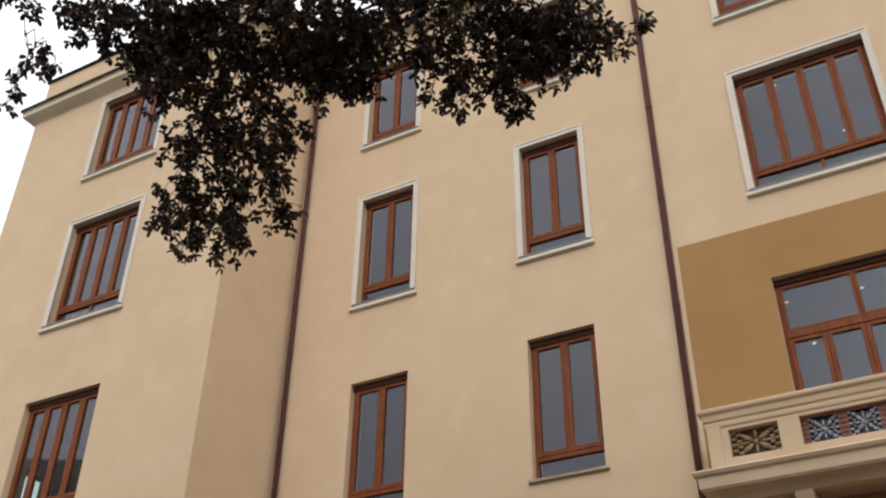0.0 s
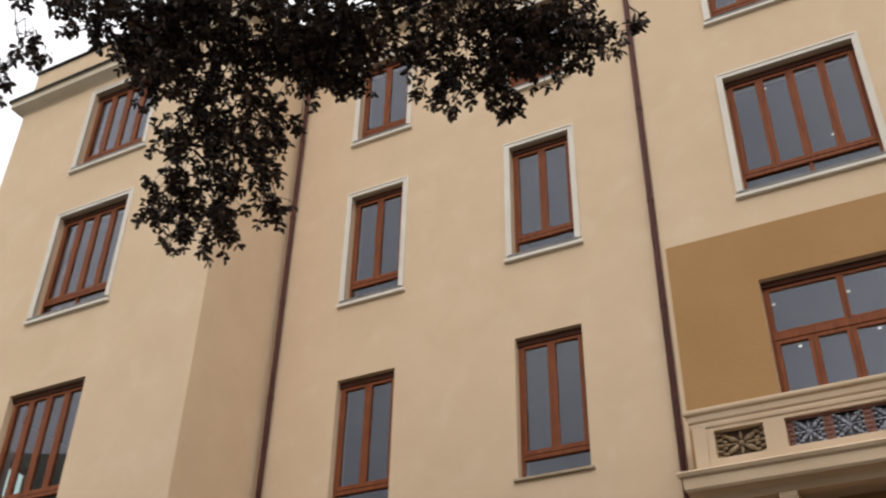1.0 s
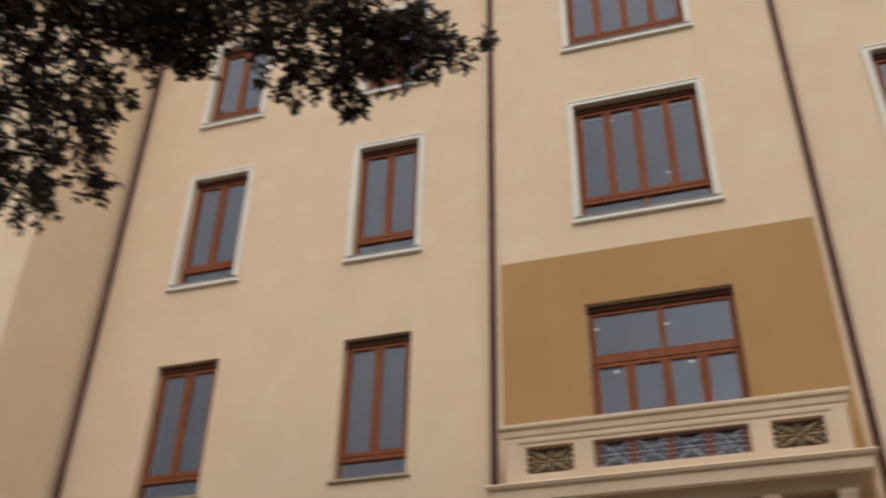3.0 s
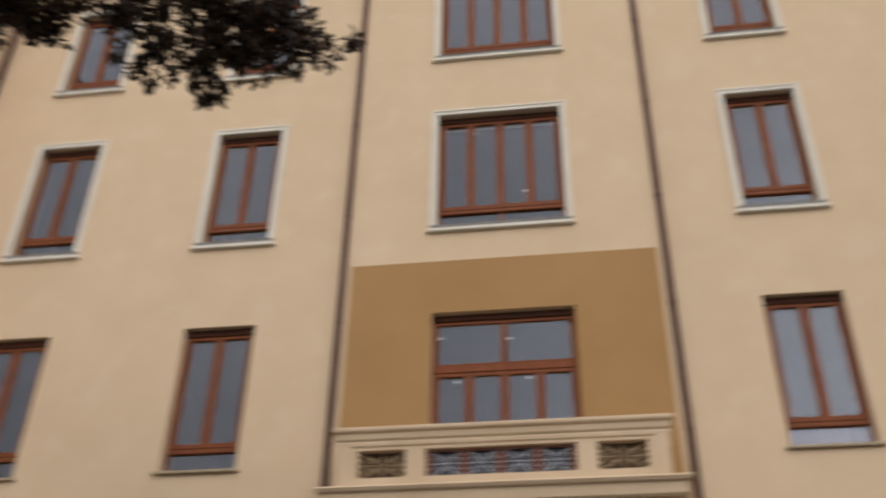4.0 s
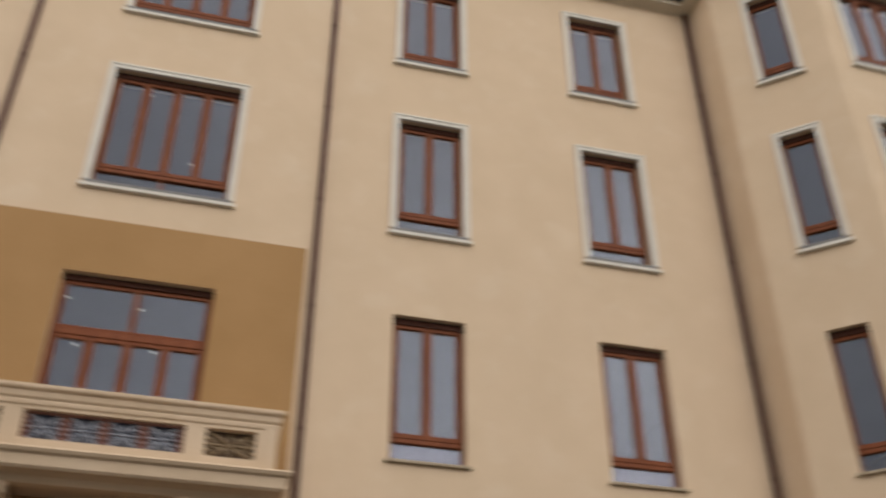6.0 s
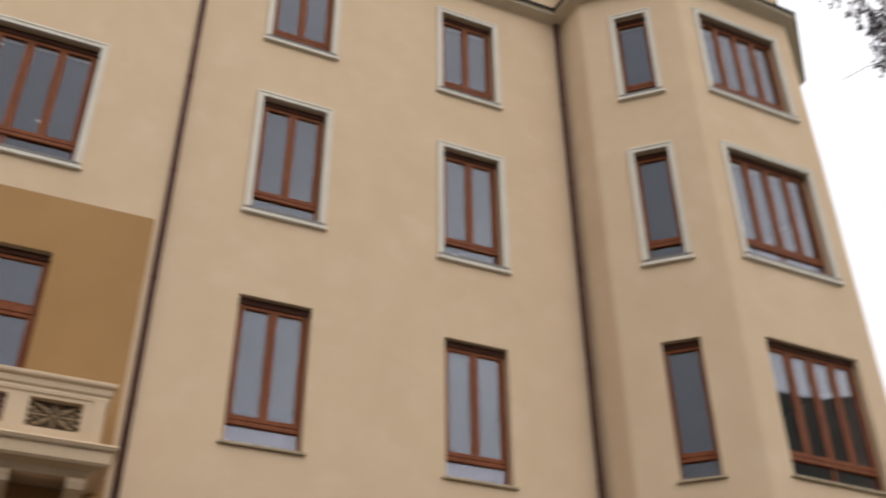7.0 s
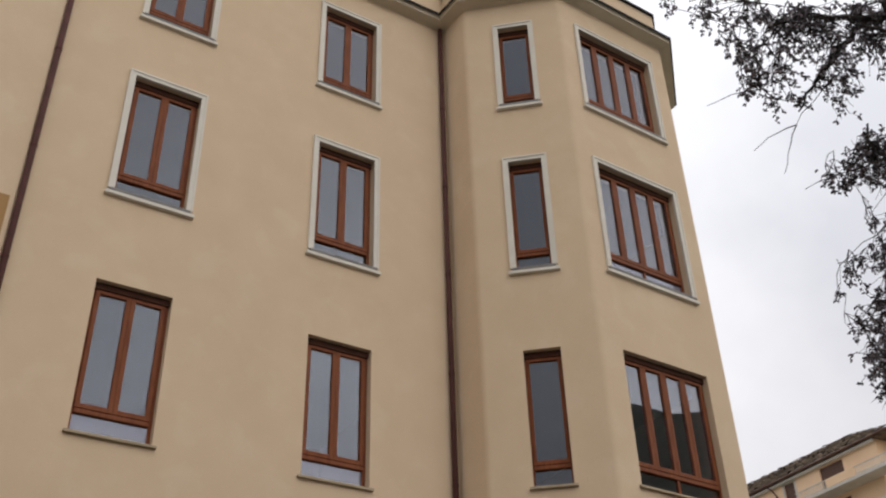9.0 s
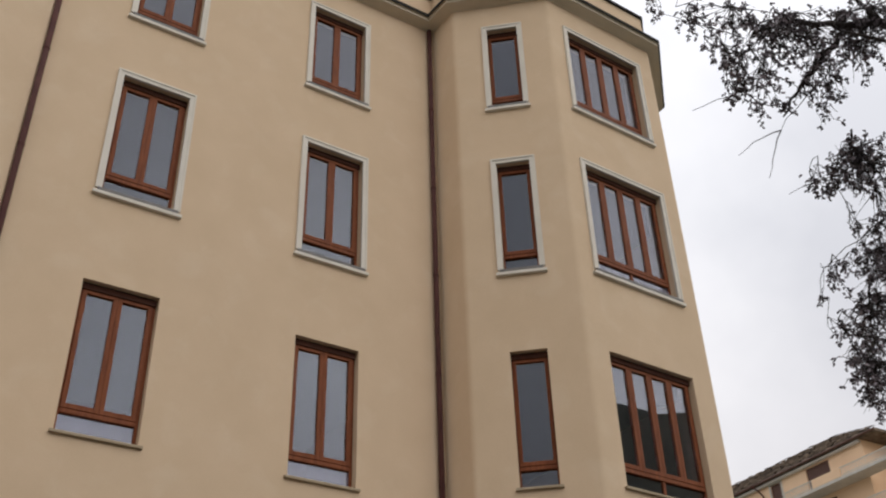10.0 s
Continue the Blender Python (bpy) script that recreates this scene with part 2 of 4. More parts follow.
def tube(bm, points, radii, sides=8):
    rings = []
    for i, p in enumerate(points):
        d = (points[min(i + 1, len(points) - 1)] - points[max(i - 1, 0)]).normalized()
        q = d.to_track_quat("Z", "Y")
        rings.append([bm.verts.new(p + q @ Vector((math.cos(a) * radii[i], math.sin(a) * radii[i], 0)))
                      for a in (2 * math.pi * k / sides for k in range(sides))])
    for r, s in zip(rings, rings[1:]):
        for k in range(sides):
            bm.faces.new([r[k], r[(k + 1) % sides], s[(k + 1) % sides], s[k]])
    bm.faces.new(rings[0])
    bm.faces.new(rings[-1])
    return bm


# ---------------------------------------------------------------- plan of the building
X0 = -0.59                       # axis of the middle bay
TOP = 18.64                      # wall head under the cornice
THICK = 0.42
SILL = {1: 7.64, 2: 11.73, 3: 15.66}
HEAD = {1: 10.08, 2: 14.18, 3: 17.82}
W_SMALL, W_MID, W_WING, W_FRONT, W_SLIM = 1.17, 2.13, 1.86, 2.01, 0.64
WING_DROP = 0.56                 # the wing's roofline lies lower than the main one
WING_Y = -2.10                   # front of the square wing and of the bay
LEFT_IN, LEFT_OUT = -10.64, -17.30
BAY = [(9.58, 0.0), (9.63, -0.77), (11.15, -2.13), (14.15, -2.04), (15.60, -0.63), (15.60, 6.0)]
REVEAL = 0.14


def plane_at(x, y, turn):
    return Matrix.Translation((x, y, 0)) @ Matrix.Rotation(turn, 4, "Z")


def holes_for(u, w, rows=(1, 2, 3)):
    return [(u - w / 2, u + w / 2, SILL[r], HEAD[r]) for r in rows]


# ground: one sheet to the horizon
bm = bmesh.new()
bmesh.ops.create_grid(bm, x_segments=40, y_segments=40, size=1500)
tagged(part("ground", bm, GRAVEL), "dark grey asphalt and grit ground before the building", "ground", kind="structure")

# main wall, its two halves and the slightly proud middle bay
small_left = [X0 - 7.95, X0 - 4.51]
small_right = [X0 + 4.45, X0 + 7.91]
bm = pierced(bmesh.new(), LEFT_IN - 0.02, X0 - 2.49, 0, TOP, THICK, [h for u in small_left for h in holes_for(u, W_SMALL)], Matrix())
tagged(part("wall_main_left", bm, PLASTER), "smooth cream-yellow plastered main wall with tall windows", "wall", kind="structure")
bm = pierced(bmesh.new(), X0 + 2.49, 9.58 + 0.02, 0, TOP, THICK, [h for u in small_right for h in holes_for(u, W_SMALL)], Matrix())
tagged(part("wall_main_right", bm, PLASTER), "smooth cream-yellow plastered main wall with tall windows", "wall", kind="structure")
mid = Matrix.Translation((0, -0.04, 0))
DOOR = (X0 - 1.10, X0 + 1.10, 6.62, 10.07)
bm = pierced(bmesh.new(), X0 - 2.49, X0 + 2.49, 0, TOP, THICK + 0.04, holes_for(X0, W_MID, (2, 3)) + [DOOR], mid)
tagged(part("wall_middle_bay", bm, PLASTER), "cream plastered middle bay between two downpipes", "wall", kind="structure")
bm = pierced(bmesh.new(), X0 - 2.42, X0 + 2.42, 2.6, 11.04, 0.006, [DOOR], Matrix.Translation((0, -0.0465, 0)))
tagged(part("painted_panel", bm, OCHRE), "ochre-brown painted plaster field round the balcony door", "wall panel", kind="structure")

# square wing
u_left = -14.0
wing_holes = holes_for(u_left, W_WING, (1, 2)) + [(u_left - W_WING / 2, u_left + W_WING / 2, SILL[3] - 0.16, HEAD[3] - 0.16)]
bm = pierced(bmesh.new(), LEFT_OUT, LEFT_IN, 0, TOP - WING_DROP, THICK, wing_holes, Matrix.Translation((0, WING_Y, 0)))
tagged(part("wall_wing_front", bm, PLASTER), "cream plastered front of the square corner wing", "wall", kind="structure")
bm = boxes((LEFT_IN - THICK, LEFT_IN, WING_Y + THICK, 0.0, 0, TOP - WING_DROP))
tagged(part("wall_wing_return", bm, PLASTER), "plain cream plastered side of the corner wing", "wall", kind="structure")
END = plane_at(LEFT_OUT, 0, radians(-90))
bm = pierced(bmesh.new(), -6.0, -WING_Y - THICK, 0, TOP - WING_DROP, THICK, [(-0.55, 0.90, 7.65, 10.05)], END)
tagged(part("wall_wing_end", bm, PLASTER), "plain cream plastered outer end wall", "wall", kind="structure")


# polygonal bay with softly rounded corners
def bay_walls():
    r = 0.16
    frames = []
    for k in range(len(BAY) - 1):
        a, b = Vector(BAY[k]), Vector(BAY[k + 1])
        d = (b - a).normalized()
        cut0 = cut1 = 0.0
        if 1 <= k <= 3:
            prev = (a - Vector(BAY[k - 1])).normalized()
            cut0 = r * math.tan(prev.angle(d) / 2)
        if k <= 2 or k == 3:
            nxt = (Vector(BAY[k + 2]) - b).normalized() if k + 2 < len(BAY) else d
            cut1 = r * math.tan(d.angle(nxt) / 2) if k < 4 else 0.0
        if k == 0:
            cut0 = 0.0
        if k == 4:
            prev = (a - Vector(BAY[3])).normalized()
            cut0 = r * math.tan(prev.angle(d) / 2)
        frames.append((a, d, (b - a).length, cut0, cut1))
    holes = {1: (W_SLIM, 0.505), 2: (W_FRONT, 0.495)}
    spots = {}
    for k, (a, d, length, c0, c1) in enumerate(frames):
        m = plane_at(a.x, a.y, math.atan2(d.y, d.x))
        hs = []
        if k in holes:
            w, at = holes[k]
            hs = holes_for(length * at, w)
            spots[k] = (m, length * at, w)
        name = ("wall_bay_return", "wall_bay_slant", "wall_bay_front", "wall_bay_slant_far", "wall_bay_end")[k]
        lab = "cream plastered face of the polygonal bay" + (" with a narrow window" if k in (1, 3) else "")
        ob = part(name, pierced(bmesh.new(), c0, length - c1, 0, TOP, THICK, hs, m), PLASTER)
        tagged(ob, lab, "wall", kind="structure")
        if k < len(frames) - 1:
            d2 = frames[k + 1][1]
            turn = d.angle(d2)
            sign = 1 if d.cross(d2) > 0 else -1
            n0 = Vector((d.y, -d.x))
            start = a + d * (length - c1)
            centre = start - n0 * r * sign
            bm = bmesh.new()
            cols = []
            for i in range(7):
                n = Matrix.Rotation(sign * turn * i / 6, 2) @ n0
                p, q = centre + n * r * sign, centre + n * (r - 0.12 * sign) * sign
                cols.append([bm.verts.new((*p, 0)), bm.verts.new((*p, TOP)), bm.verts.new((*q, TOP)), bm.verts.new((*q, 0))])
            for c, e in zip(cols, cols[1:]):
                for i in range(4):
                    bm.faces.new([c[i], c[(i + 1) % 4], e[(i + 1) % 4], e[i]])
            tagged(part("wall_bay_corner", bm, PLASTER, smooth=False), "rounded plaster corner of the bay", "wall", kind="structure")
    return spots


bay_spots = bay_walls()

# cornice, its dark drip edge and the low attic above
RUNS = [([(LEFT_OUT, 6.0), (LEFT_OUT, WING_Y), (LEFT_IN, WING_Y), (LEFT_IN, -0.02)], -WING_DROP),
        ([(LEFT_IN - 0.3, 0.0), BAY[0], BAY[1], BAY[2], BAY[3], BAY[4], BAY[5]], 0.0)]
PROFILE = ((-0.1, 0.0), (0.02, 0.0), (0.03, 0.06), (0.07, 0.12), (0.13, 0.22), (0.19, 0.34), (0.225, 0.40), (0.24, 0.44), (0.24, 0.86), (0.265, 0.90), (0.265, 0.99), (-0.1, 1.0))
for (run, drop), (foot, rise, attic_top) in zip(RUNS, ((17.97, 0.32, 19.34), (18.54, 0.17, 19.66))):
    head = foot + rise
    prof = [(o, foot + z * rise) for o, z in PROFILE]
    drip = [(-0.05, head + 0.002), (0.275, head - 0.008), (0.295, head - 0.025), (0.295, head + 0.05), (0.27, head + 0.06), (-0.05, head + 0.06)]
    attic = [(-0.30, head + 0.01), (-0.02, head + 0.01), (-0.02, attic_top), (-0.30, attic_top)]
    cap = [(-0.33, attic_top + 0.002), (0.03, attic_top - 0.02), (0.03, attic_top + 0.05), (-0.33, attic_top + 0.06)]
    for name, shape, mat, label, cat in (("cornice", prof, PALE_STUCCO, "pale moulded stucco cornice under the roof", "cornice"),
                                         ("roof_edge", drip, DARK, "dark sheet-metal drip edge on the cornice", "roof edge"),
                                         ("attic_wall", attic, PLASTER, "low cream plastered attic parapet above the cornice", "parapet"),
                                         ("attic_cap", cap, DARK, "dark metal coping on the attic parapet", "coping")):
        tagged(part(name, sweep(shape, run), mat), label, cat, kind="structure")

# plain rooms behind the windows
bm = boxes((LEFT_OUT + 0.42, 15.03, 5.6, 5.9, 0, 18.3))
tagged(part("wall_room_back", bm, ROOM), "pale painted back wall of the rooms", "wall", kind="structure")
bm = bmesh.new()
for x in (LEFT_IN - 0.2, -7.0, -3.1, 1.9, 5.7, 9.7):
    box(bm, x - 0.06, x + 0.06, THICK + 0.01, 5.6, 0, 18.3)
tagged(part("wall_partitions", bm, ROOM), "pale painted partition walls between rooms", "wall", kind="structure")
INSIDE = [(LEFT_OUT + 0.43, 5.6), (LEFT_OUT + 0.43, WING_Y + 0.43), (LEFT_IN - 0.43, WING_Y + 0.43), (LEFT_IN - 0.43, 0.45), (9.95, 0.45),
          (10.06, -0.55), (11.30, -1.66), (13.96, -1.58), (15.1, -0.45), (15.1, 5.6)]
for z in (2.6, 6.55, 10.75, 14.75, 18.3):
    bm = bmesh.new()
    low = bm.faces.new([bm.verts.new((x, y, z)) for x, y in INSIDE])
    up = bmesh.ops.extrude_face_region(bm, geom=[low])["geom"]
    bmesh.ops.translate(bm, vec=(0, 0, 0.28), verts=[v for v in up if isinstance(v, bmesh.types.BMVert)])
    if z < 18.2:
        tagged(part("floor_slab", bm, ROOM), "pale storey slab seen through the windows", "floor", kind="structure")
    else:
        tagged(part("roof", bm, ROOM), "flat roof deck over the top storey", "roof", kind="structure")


# ---------------------------------------------------------------- windows
def window(name, w, h, leaves, surround, lower=0.24, stickers=(), painted_reflection=False):
    """Opening w x h; origin at the middle of its foot on the wall's face, x along the wall, y inwards."""
    e = new(name)
    y0, y1 = REVEAL, REVEAL + 0.075
    a = w / 2
    f = 0.05 if leaves > 1 else 0.03
    part("frame", boxes((-a, -a + f, y0, y1, 0, h), (a - f, a, y0, y1, 0, h), (-a + f, a - f, y0, y1, h - 0.10, h),
                        (-a + f, a - f, y0, y1, 0, 0.03), bevel=0.006), WOOD, e)
    part("transom_rail", boxes((-a + f, a - f, y0 - 0.015, y1, lower, lower + 0.075), bevel=0.008), WOOD, e)
    if leaves > 2:
        part("muntin", boxes((-0.03, 0.03, y0 + 0.004, y1 - 0.004, 0.03, lower), bevel=0.004), WOOD, e)
        spans = [(-a + f, -0.03), (0.03, a - f)]
    else:
        spans = [(-a + f, a - f)]
    for s0, s1 in spans:
        p = part("lower_pane", boxes((s0, s1, y0 + 0.03, y0 + 0.042, 0.03, lower)), BRIGHT_PANE if painted_reflection else GLASS, e)
        p.visible_shadow = False
    span = (w - 2 * f) / leaves
    zb, zt, s = lower + 0.079, h - 0.104, 0.068 if leaves > 1 else 0.045
    for k in range(leaves):
        x0, x1 = -a + f + k * span + 0.002, -a + f + (k + 1) * span - 0.002
        sash = part("sash", boxes((x0, x0 + s, y0 - 0.02, y1 - 0.01, zb, zt), (x1 - s, x1, y0 - 0.02, y1 - 0.01, zb, zt),
                                  (x0 + s, x1 - s, y0 - 0.02, y1 - 0.01, zb, zb + 0.075),
                                  (x0 + s, x1 - s, y0 - 0.02, y1 - 0.01, zt - 0.07, zt), bevel=0.003), WOOD, e)
        p = part("pane", boxes((x0 + s, x1 - s, y0 + 0.012, y0 + 0.030, zb + 0.075, zt - 0.07)), GLASS, sash)
        p.visible_shadow = False
    for k, x, z in stickers:
        part("sticker", boxes((x - 0.022, x + 0.022, y0 + 0.006, y0 + 0.0115, z - 0.018, z + 0.018)), PAPER, e, "small white glazing sticker")
    # added dark strip where the frame head lies in the reveal's shade
    part("head_shade_strip", boxes((-a, a, y0 - 0.045, y0 - 0.003, h - 0.115, h - 0.004), bevel=0.006), HEAD_SHADE, e, "dark stained board over the sashes")
    if surround:
        b = 0.108
        bm = bmesh.new()
        for x0, x1, z0, z1 in ((-a - b, -a, 0, h + b), (a, a + b, 0, h + b), (-a, a, h, h + b)):
            box(bm, x0, x1, -0.032, 0.02, z0, z1)
        for x0, x1, z0, z1 in ((-a - b, -a - b + 0.035, 0, h + b), (a + b - 0.035, a + b, 0, h + b), (-a - b + 0.035, a + b - 0.035, h + b - 0.035, h + b)):
            box(bm, x0, x1, -0.045, -0.032, z0, z1)
        part("surround", bm, STUCCO, e, "white stucco architrave")
        part("sill", boxes((-a - b - 0.03, a + b + 0.03, -0.07, 0.02, -0.125, -0.057), bevel=0.008), STUCCO, e, "white stucco sill")
        part("sill_slab", boxes((-a - 0.07, a + 0.07, -0.066, 0.18, -0.055, 0.0), bevel=0.005), SLATE, e, "grey stone sill slab")
    else:
        part("sill_slab", boxes((-a - 0.06, a + 0.06, -0.055, 0.18, -0.045, 0.0), bevel=0.006), TAN, e, "tan stone sill slab")
    return e


places = []     # pose, width, leaves, row
for u in small_left + small_right:
    for row in (1, 2, 3):
        places.append((Matrix.Translation((u, 0, SILL[row])), W_SMALL, 2, row))
for row in (2, 3):
    places.append((Matrix.Translation((X0, -0.04, SILL[row])), W_MID, 4, row))
for row in (1, 2, 3):
    places.append((Matrix.Translation((u_left, WING_Y, SILL[row] - (0.16 if row == 3 else 0))), W_WING, 4, row))
for k, (m, at, w) in bay_spots.items():
    for row in (1, 2, 3):
        places.append((m @ Matrix.Translation((at, 0, SILL[row])), w, 4 if w > 1 else 1, row))
masters = {}
LABELS = {1: "narrow single-leaf window", 2: "tall two-leaf window", 4: "wide four-leaf window"}
for count, (m, w, leaves, row) in enumerate(places, 1):
    # windows whose lower panes get the painted sky reflection
    painted_reflection = (row == 1 and leaves == 2 and m.translation.x > 0) or (row == 2 and w == W_FRONT)
    key = (w, leaves, row, painted_reflection)
    marks = ((0, -0.96, 2.10), (1, -0.43, 2.10), (2, 0.42, 0.75)) if w == W_MID and row == 2 else ()
    if key not in masters:
        ob = masters[key] = window(f"window_{count}", w, HEAD[row] - SILL[row], leaves, row > 1, 0.33 if row < 3 else 0.21, marks, painted_reflection)
        ob.matrix_world = m
        tagged(ob, f"{LABELS[leaves]} in red-brown wood with " + ("a white stucco surround" if row > 1 else "a plain plaster reveal"),
               "window", "facade windows", "structure")
    else:
        ob = copy_thing(masters[key], m)
        ob.name = f"window_{count}"


# window in the wing's end wall, seen from inside through the front one
ob = window(f"window_{len(places) + 1}", 1.45, 2.40, 1, False)
ob.matrix_world = END @ Matrix.Translation((0.175, 0, 7.65))
tagged(ob, "single window with greenish glass in the end wall", "window", "", "structure")
for p in ob.children_recursive:
    if p.data.materials[0] == GLASS:
        p.data.materials[0] = GREEN_GLASS

# two scraps of white paper behind the lower panes of the wing's middle window
for x in (-0.47, -0.15):
    part("sticker", boxes((x - 0.05, x + 0.05, REVEAL + 0.046, REVEAL + 0.05, 0.17, 0.24)), PAPER, masters[(W_WING, 4, 2, False)], "white paper scrap on the pane")


# balcony door: transom lights over four leaves
def balcony_door():
    e = new("door_1")
    e.matrix_world = Matrix.Translation((X0, -0.04, 6.83))
    a, h, y0, y1, f, zt = 1.10, 10.07 - 6.83, REVEAL, REVEAL + 0.08, 0.05, 2.29
    part("frame", boxes((-a, -a + f, y0, y1, 0, h), (a - f, a, y0, y1, 0, h), (-a + f, a - f, y0, y1, h - 0.11, h), bevel=0.006), WOOD, e)
    part("transom_rail", boxes((-a + f, a - f, y0 - 0.03, y1, zt - 0.05, zt + 0.06), bevel=0.01), WOOD, e)
    for s in (-1, 1):
        x0, x1 = sorted((s * 0.003, s * (a - f - 0.003)))
        z0, z1 = zt + 0.064, h - 0.114
        light = part("transom_light", boxes((x0, x0 + 0.045, y0 - 0.015, y1 - 0.01, z0, z1), (x1 - 0.045, x1, y0 - 0.015, y1 - 0.01, z0, z1),
                                            (x0 + 0.045, x1 - 0.045, y0 - 0.015, y1 - 0.01, z0, z0 + 0.045),
                                            (x0 + 0.045, x1 - 0.045, y0 - 0.015, y1 - 0.01, z1 - 0.05, z1), bevel=0.005), WOOD, e)
        part("pane", boxes((x0 + 0.045, x1 - 0.045, y0 + 0.01, y0 + 0.028, z0 + 0.045, z1 - 0.05)), GLASS, light).visible_shadow = False
    span = (2 * a - 2 * f) / 4
    for k in range(4):
        x0, x1 = -a + f + k * span + 0.002, -a + f + (k + 1) * span - 0.002
        z0, z1, s = 0.02, zt - 0.054, 0.065
        leaf = part("leaf", boxes((x0, x0 + s, y0 - 0.02, y1 - 0.01, z0, z1), (x1 - s, x1, y0 - 0.02, y1 - 0.01, z0, z1),
                                  (x0 + s, x1 - s, y0 - 0.02, y1 - 0.01, z0, z0 + 0.3), (x0 + s, x1 - s, y0 - 0.02, y1 - 0.01, z1 - 0.06, z1), bevel=0.006), WOOD, e)
        part("pane", boxes((x0 + s, x1 - s, y0 + 0.01, y0 + 0.028, z0 + 0.3, z1 - 0.06)), GLASS, leaf).visible_shadow = False
    # the same added strip, for the shade at the door's head
    part("head_shade_strip", boxes((-a, a, y0 - 0.045, y0 - 0.016, h - 0.105, h - 0.004), bevel=0.006), HEAD_SHADE, e, "dark stained board over the transom")
    for x, z in ((-0.97, 2.86), (-0.72, 2.10), (0.08, 2.80), (0.36, 2.12)):
        part("sticker", boxes((x - 0.024, x + 0.024, y0 + 0.003, y0 + 0.0095, z - 0.018, z + 0.018)), PAPER, e, "small white glazing sticker")
    tagged(e, "red-brown wooden four-leaf balcony door with transom lights", "door", kind="structure")


balcony_door()


# ---------------------------------------------------------------- balcony
def blob(bm, m):
    for v in bmesh.ops.create_icosphere(bm, subdivisions=1, radius=1.0)["verts"]:
        v.co = m @ v.co


def flower_tile(bm, cx, cz, w, h, y, slim=1.0):
    """Pierced ornament: four broad and four slim petals, a boss, and scales along both sides."""
    for k in range(8):
        ang = k * math.pi / 4
        broad = k % 2 == 1
        d = Vector((math.cos(ang) * w * 0.46, 0, math.sin(ang) * h * 0.50))
        turn = Matrix.Rotation(-math.atan2(d.z, d.x), 4, "Y")
        blob(bm, Matrix.Translation(Vector((cx, y, cz)) + d * 0.55) @ turn @ Matrix.Diagonal((d.length * 0.44, 0.025, (0.040 if broad else 0.022) * slim, 1)))
        if broad:
            blob(bm, Matrix.Translation(Vector((cx, y, cz)) + d * 0.98) @ Matrix.Diagonal((0.04, 0.025, 0.03, 1)))
    blob(bm, Matrix.Translation((cx, y, cz)) @ Matrix.Diagonal((0.042, 0.03, 0.042, 1)))
    for s in (-1, 1):
        for k in range(5):
            blob(bm, Matrix.Translation((cx + s * w * 0.45, y, cz + (k - 2) * h * 0.215)) @ Matrix.Diagonal((w * 0.10, 0.025, 0.032 * slim, 1)))
            if k < 4:
                blob(bm, Matrix.Translation((cx + s * w * 0.33, y, cz + (k - 1.5) * h * 0.215)) @ Matrix.Diagonal((w * 0.07, 0.02, 0.028 * slim, 1)))
    return bm


